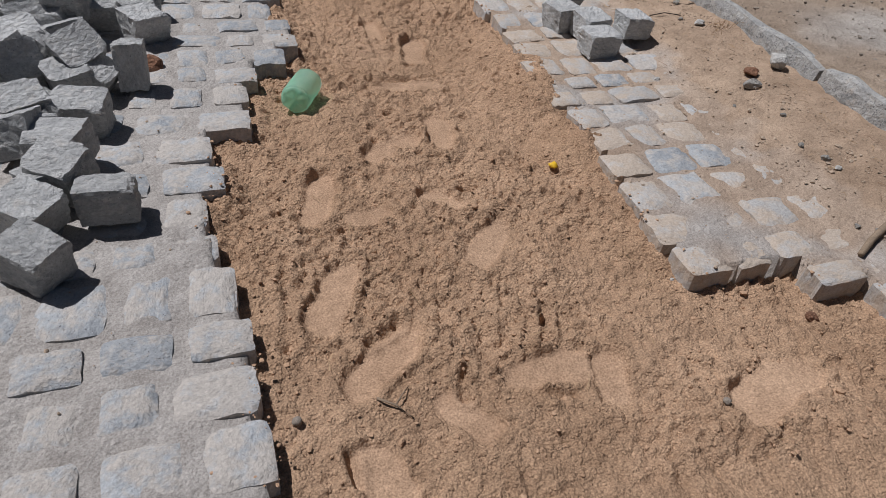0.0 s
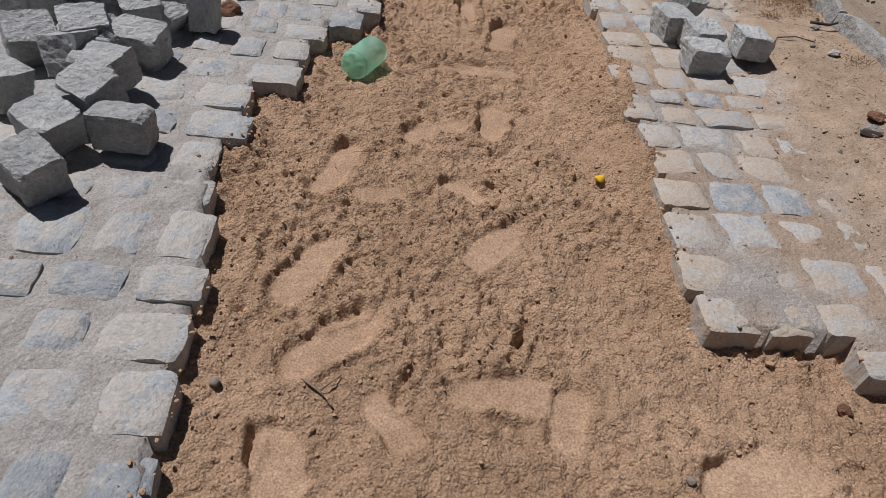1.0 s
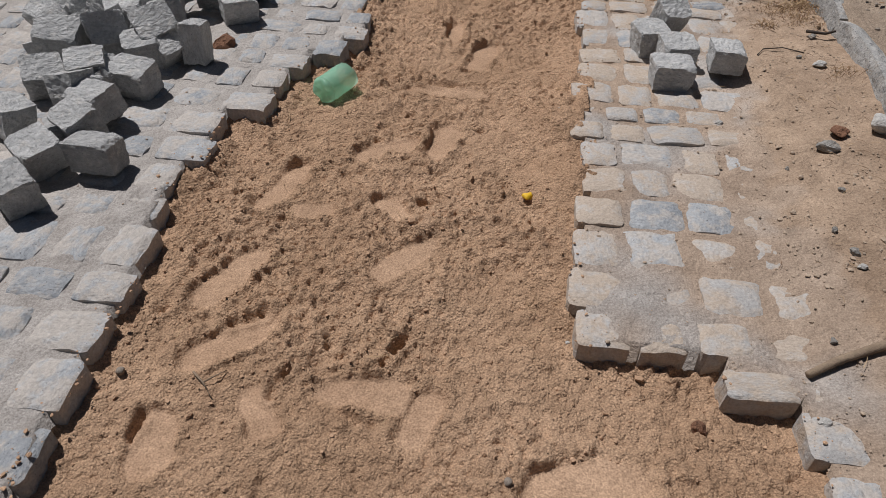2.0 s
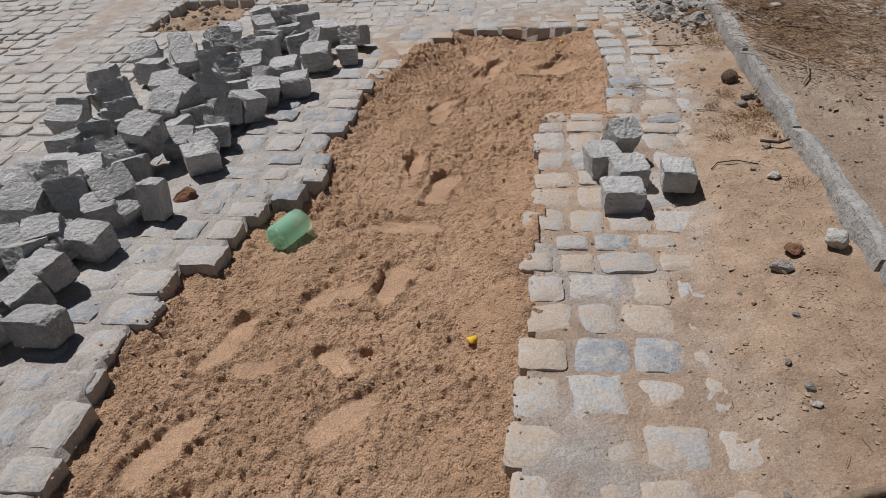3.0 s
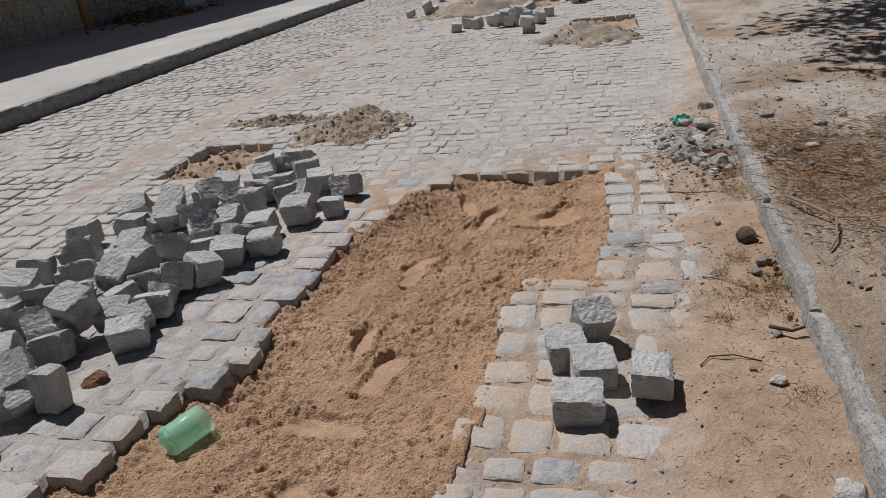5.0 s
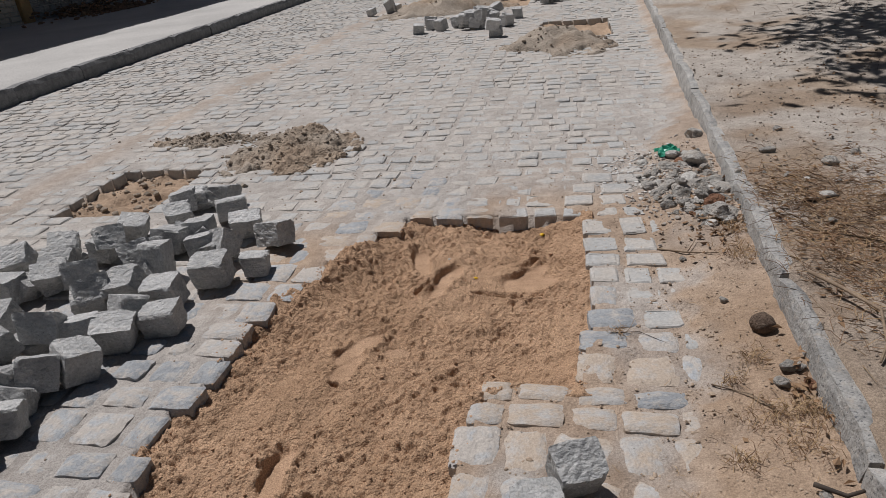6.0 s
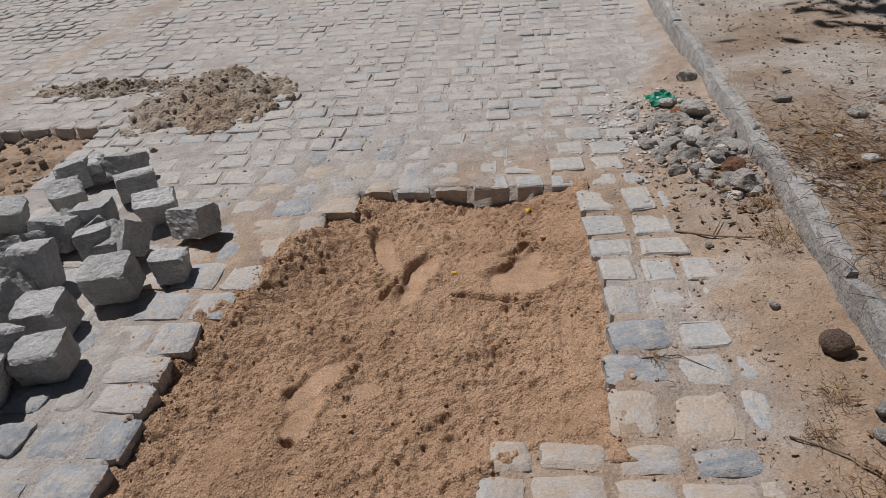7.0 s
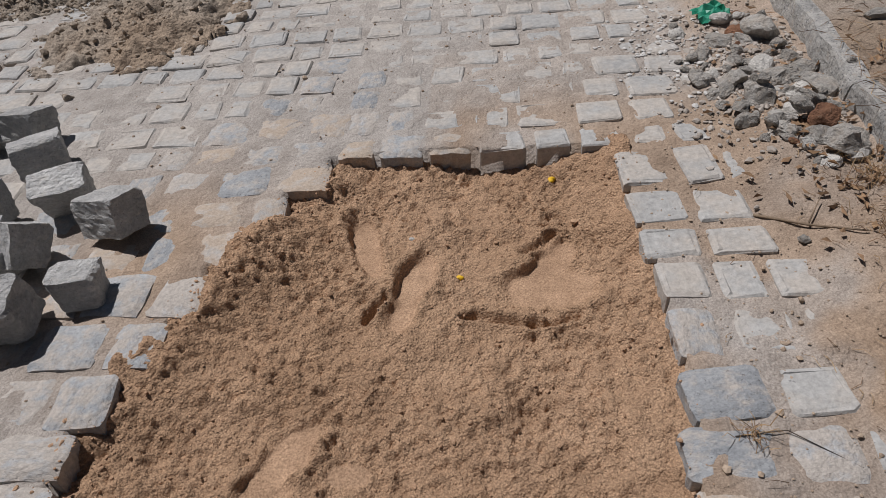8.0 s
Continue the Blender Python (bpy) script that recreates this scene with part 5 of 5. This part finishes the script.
# ---- laid setts ----
def sett_outline(rnd, lx, ly):
    pts = []
    c = 0.10 * min(lx, ly)
    for sx, sy, flip in ((1, 1, 0), (-1, 1, 1), (-1, -1, 0), (1, -1, 1)):
        a = (sx * (lx / 2 - c * rnd.uniform(0.4, 1.4)), sy * ly / 2 * rnd.uniform(0.90, 1.03))
        b = (sx * lx / 2 * rnd.uniform(0.90, 1.03), sy * (ly / 2 - c * rnd.uniform(0.4, 1.4)))
        pts += [b, a] if not flip else [a, b]
    return pts


def sett_rings(rnd, lx, ly, levels):
    base = sett_outline(rnd, lx, ly)
    vs = []
    for z, inset in levels:
        for px, py in base:
            vs.append((px * (1 - 2 * inset / lx), py * (1 - 2 * inset / ly), z + (rnd.uniform(-0.0025, 0.0025) if z > -0.02 else 0)))
    fs = []
    for r in range(len(levels) - 1):
        for k in range(8):
            k2 = (k + 1) % 8
            fs.append((r * 8 + k, r * 8 + k2, (r + 1) * 8 + k2, (r + 1) * 8 + k))
    n = (len(levels) - 1) * 8
    return vs, fs, n


def near_sett_mesh(seed, material):
    """A worn sett: domed uneven top on a net, ragged outline, sides of their own."""
    rnd = random.Random(seed)
    lx, ly, n = 0.14, 0.13, 7
    wave = rnd.uniform(0, 50)
    top = []
    for j in range(n):
        for i in range(n):
            u, v = i / (n - 1) * 2 - 1, j / (n - 1) * 2 - 1
            rim = max(abs(u), abs(v)) > 0.99
            corner = abs(u) > 0.99 and abs(v) > 0.99
            u, v = math.copysign(abs(u) ** 0.72, u), math.copysign(abs(v) ** 0.72, v)
            shrink = rnd.uniform(0.88, 0.985) if corner else (rnd.uniform(0.955, 1.03) if rim else 1)
            dome = -0.0026 * (abs(u) ** 4 + abs(v) ** 4)
            relief = 0.0038 * noise.noise((u * 1.6 + wave, v * 1.6, 0)) + 0.0036 * noise.noise((u * 4 + wave, v * 4, 5))
            top.append((u * lx / 2 * shrink, v * ly / 2 * shrink, 0.0015 + dome + relief - (rnd.uniform(0.002, 0.007) if rim else 0)))
    faces = [(j * n + i, j * n + i + 1, (j + 1) * n + i + 1, (j + 1) * n + i) for j in range(n - 1) for i in range(n - 1)]
    ring = [i for i in range(n)] + [j * n + n - 1 for j in range(1, n)] + [n * n - 2 - i for i in range(n - 1)] + [j * n for j in range(n - 2, 0, -1)]
    verts = list(top) + [top[k] for k in ring]
    base = len(top)
    for k in ring:
        x, y, z = top[k]
        verts.append((x * rnd.uniform(1.0, 1.04), y * rnd.uniform(1.0, 1.04), -0.1))
    m = len(ring)
    faces += [(base + m + k, base + m + (k + 1) % m, base + (k + 1) % m, base + k) for k in range(m)]
    me = mesh_of("sett", verts, faces, material)
    me.polygons.foreach_set("use_smooth", [k < (n - 1) ** 2 for k in range(len(faces))])
    return me


NEAR_SETTS = [near_sett_mesh(100 + k, GRANITE) for k in range(14)]
DUSTY_SETTS = [near_sett_mesh(130 + k, DUSTY_GRANITE) for k in range(10)]
rnd = random.Random(77)
places = []
for side, y0, y1 in [(-1, a, b) for a, b in zip(courses, courses[1:])] + [(1, a, b) for a, b in zip(east_courses, east_courses[1:])]:
    yc = (y0 + y1) / 2
    spans = []
    right = float(kerb_x(yc)) - (0.02 if yc > 6 else 0.1)
    if yc < 4.3:
        right = min(right, 1.78)
    if -0.5 < yc < PIT_NORTH:
        spans = [(edge_at(WEST_EDGE, yc), -3.88, -1)] if side < 0 else [(edge_at(EAST_EDGE, yc), right, 1)]
    elif side < 0:
        spans = [(0.62, -3.88, -1), (0.62 + rnd.uniform(0, 0.02), right, 1)]
    cut = []
    for start, stop, way in spans:
        pieces = [(start, stop, way)]
        for pit in (SMALL_PIT, FAR_PIT, THIRD_PIT):
            if not pit[2] < yc < pit[3]:
                continue
            for a, z, w in list(pieces):
                lo, hi = min(a, z), max(a, z)
                if pit[1] <= lo or pit[0] >= hi:
                    continue
                pieces.remove((a, z, w))
                if pit[0] > lo + 0.05:
                    pieces.append((pit[0], lo, -1))
                if pit[1] < hi - 0.05:
                    pieces.append((pit[1], hi, 1))
        cut += pieces
    spans = cut
    for start, stop, way in spans:
        x = start
        while (stop - x) * way > 0.05:
            length = rnd.uniform(0.105, 0.175)
            xc = x + way * length / 2
            x += way * length
            if way * (x - stop) > 0.06:
                continue
            bend = 0.012 * float(vnoise(xc, yc, 0.9, 3))
            places.append((xc, yc + bend + rnd.uniform(-0.006, 0.006), length, y1 - y0))
places.sort(key=lambda p: abs(p[0] - 0.55) + 0.72 * abs(p[1] - 2.0))
pool = Pool()
for k, (x, y, lx, ly) in enumerate(places):
    gap = rnd.uniform(0.008, 0.028) + (0.008 if x < 0.3 and y < 3.0 else 0.0)
    z = rnd.uniform(-0.004, 0.004)
    if k < 300:
        dusty = 0.85 if x > 0.95 and y < 2.9 else (0.5 if 3.2 < y < 4.3 and 0.0 < x < 0.7 else (0.2 if y > 4.05 or x > 1.3 else 0.0))
        sett = part("sett", rnd.choice(DUSTY_SETTS if rnd.random() < dusty else NEAR_SETTS), road)
        flip = rnd.choice((0, 180))
        sett.matrix_basis = pose(x, y, z, rnd.uniform(-3.2, 1.0), rnd.uniform(-2.4, 1.2), flip + rnd.uniform(-4, 4)) @ Matrix.Diagonal(((lx - gap) / 0.14, (ly - gap) / 0.13, 1, 1))
    else:
        z -= 0.001
        vs, fs, n = sett_rings(rnd, lx - gap, ly - gap, [(-0.09, 0.0), (-0.005, 0.001), (-0.0012, 0.005), (0.0008, 0.014)])
        a, b = rnd.uniform(-0.02, 0.025), rnd.uniform(-0.035, 0.015)
        c, s = math.cos(rnd.uniform(-0.05, 0.05)), math.sin(rnd.uniform(-0.05, 0.05))
        pool.add([(x + px * c - py * s, y + px * s + py * c, pz + z + px * a + py * b) for px, py, pz in vs], fs + [tuple(n + i for i in range(8))])
far_setts = part("far_setts", pool.mesh("far_setts", FAR_GRANITE), road, "rows of dusty grey granite setts")
tagged(far_setts, kind="stuff")
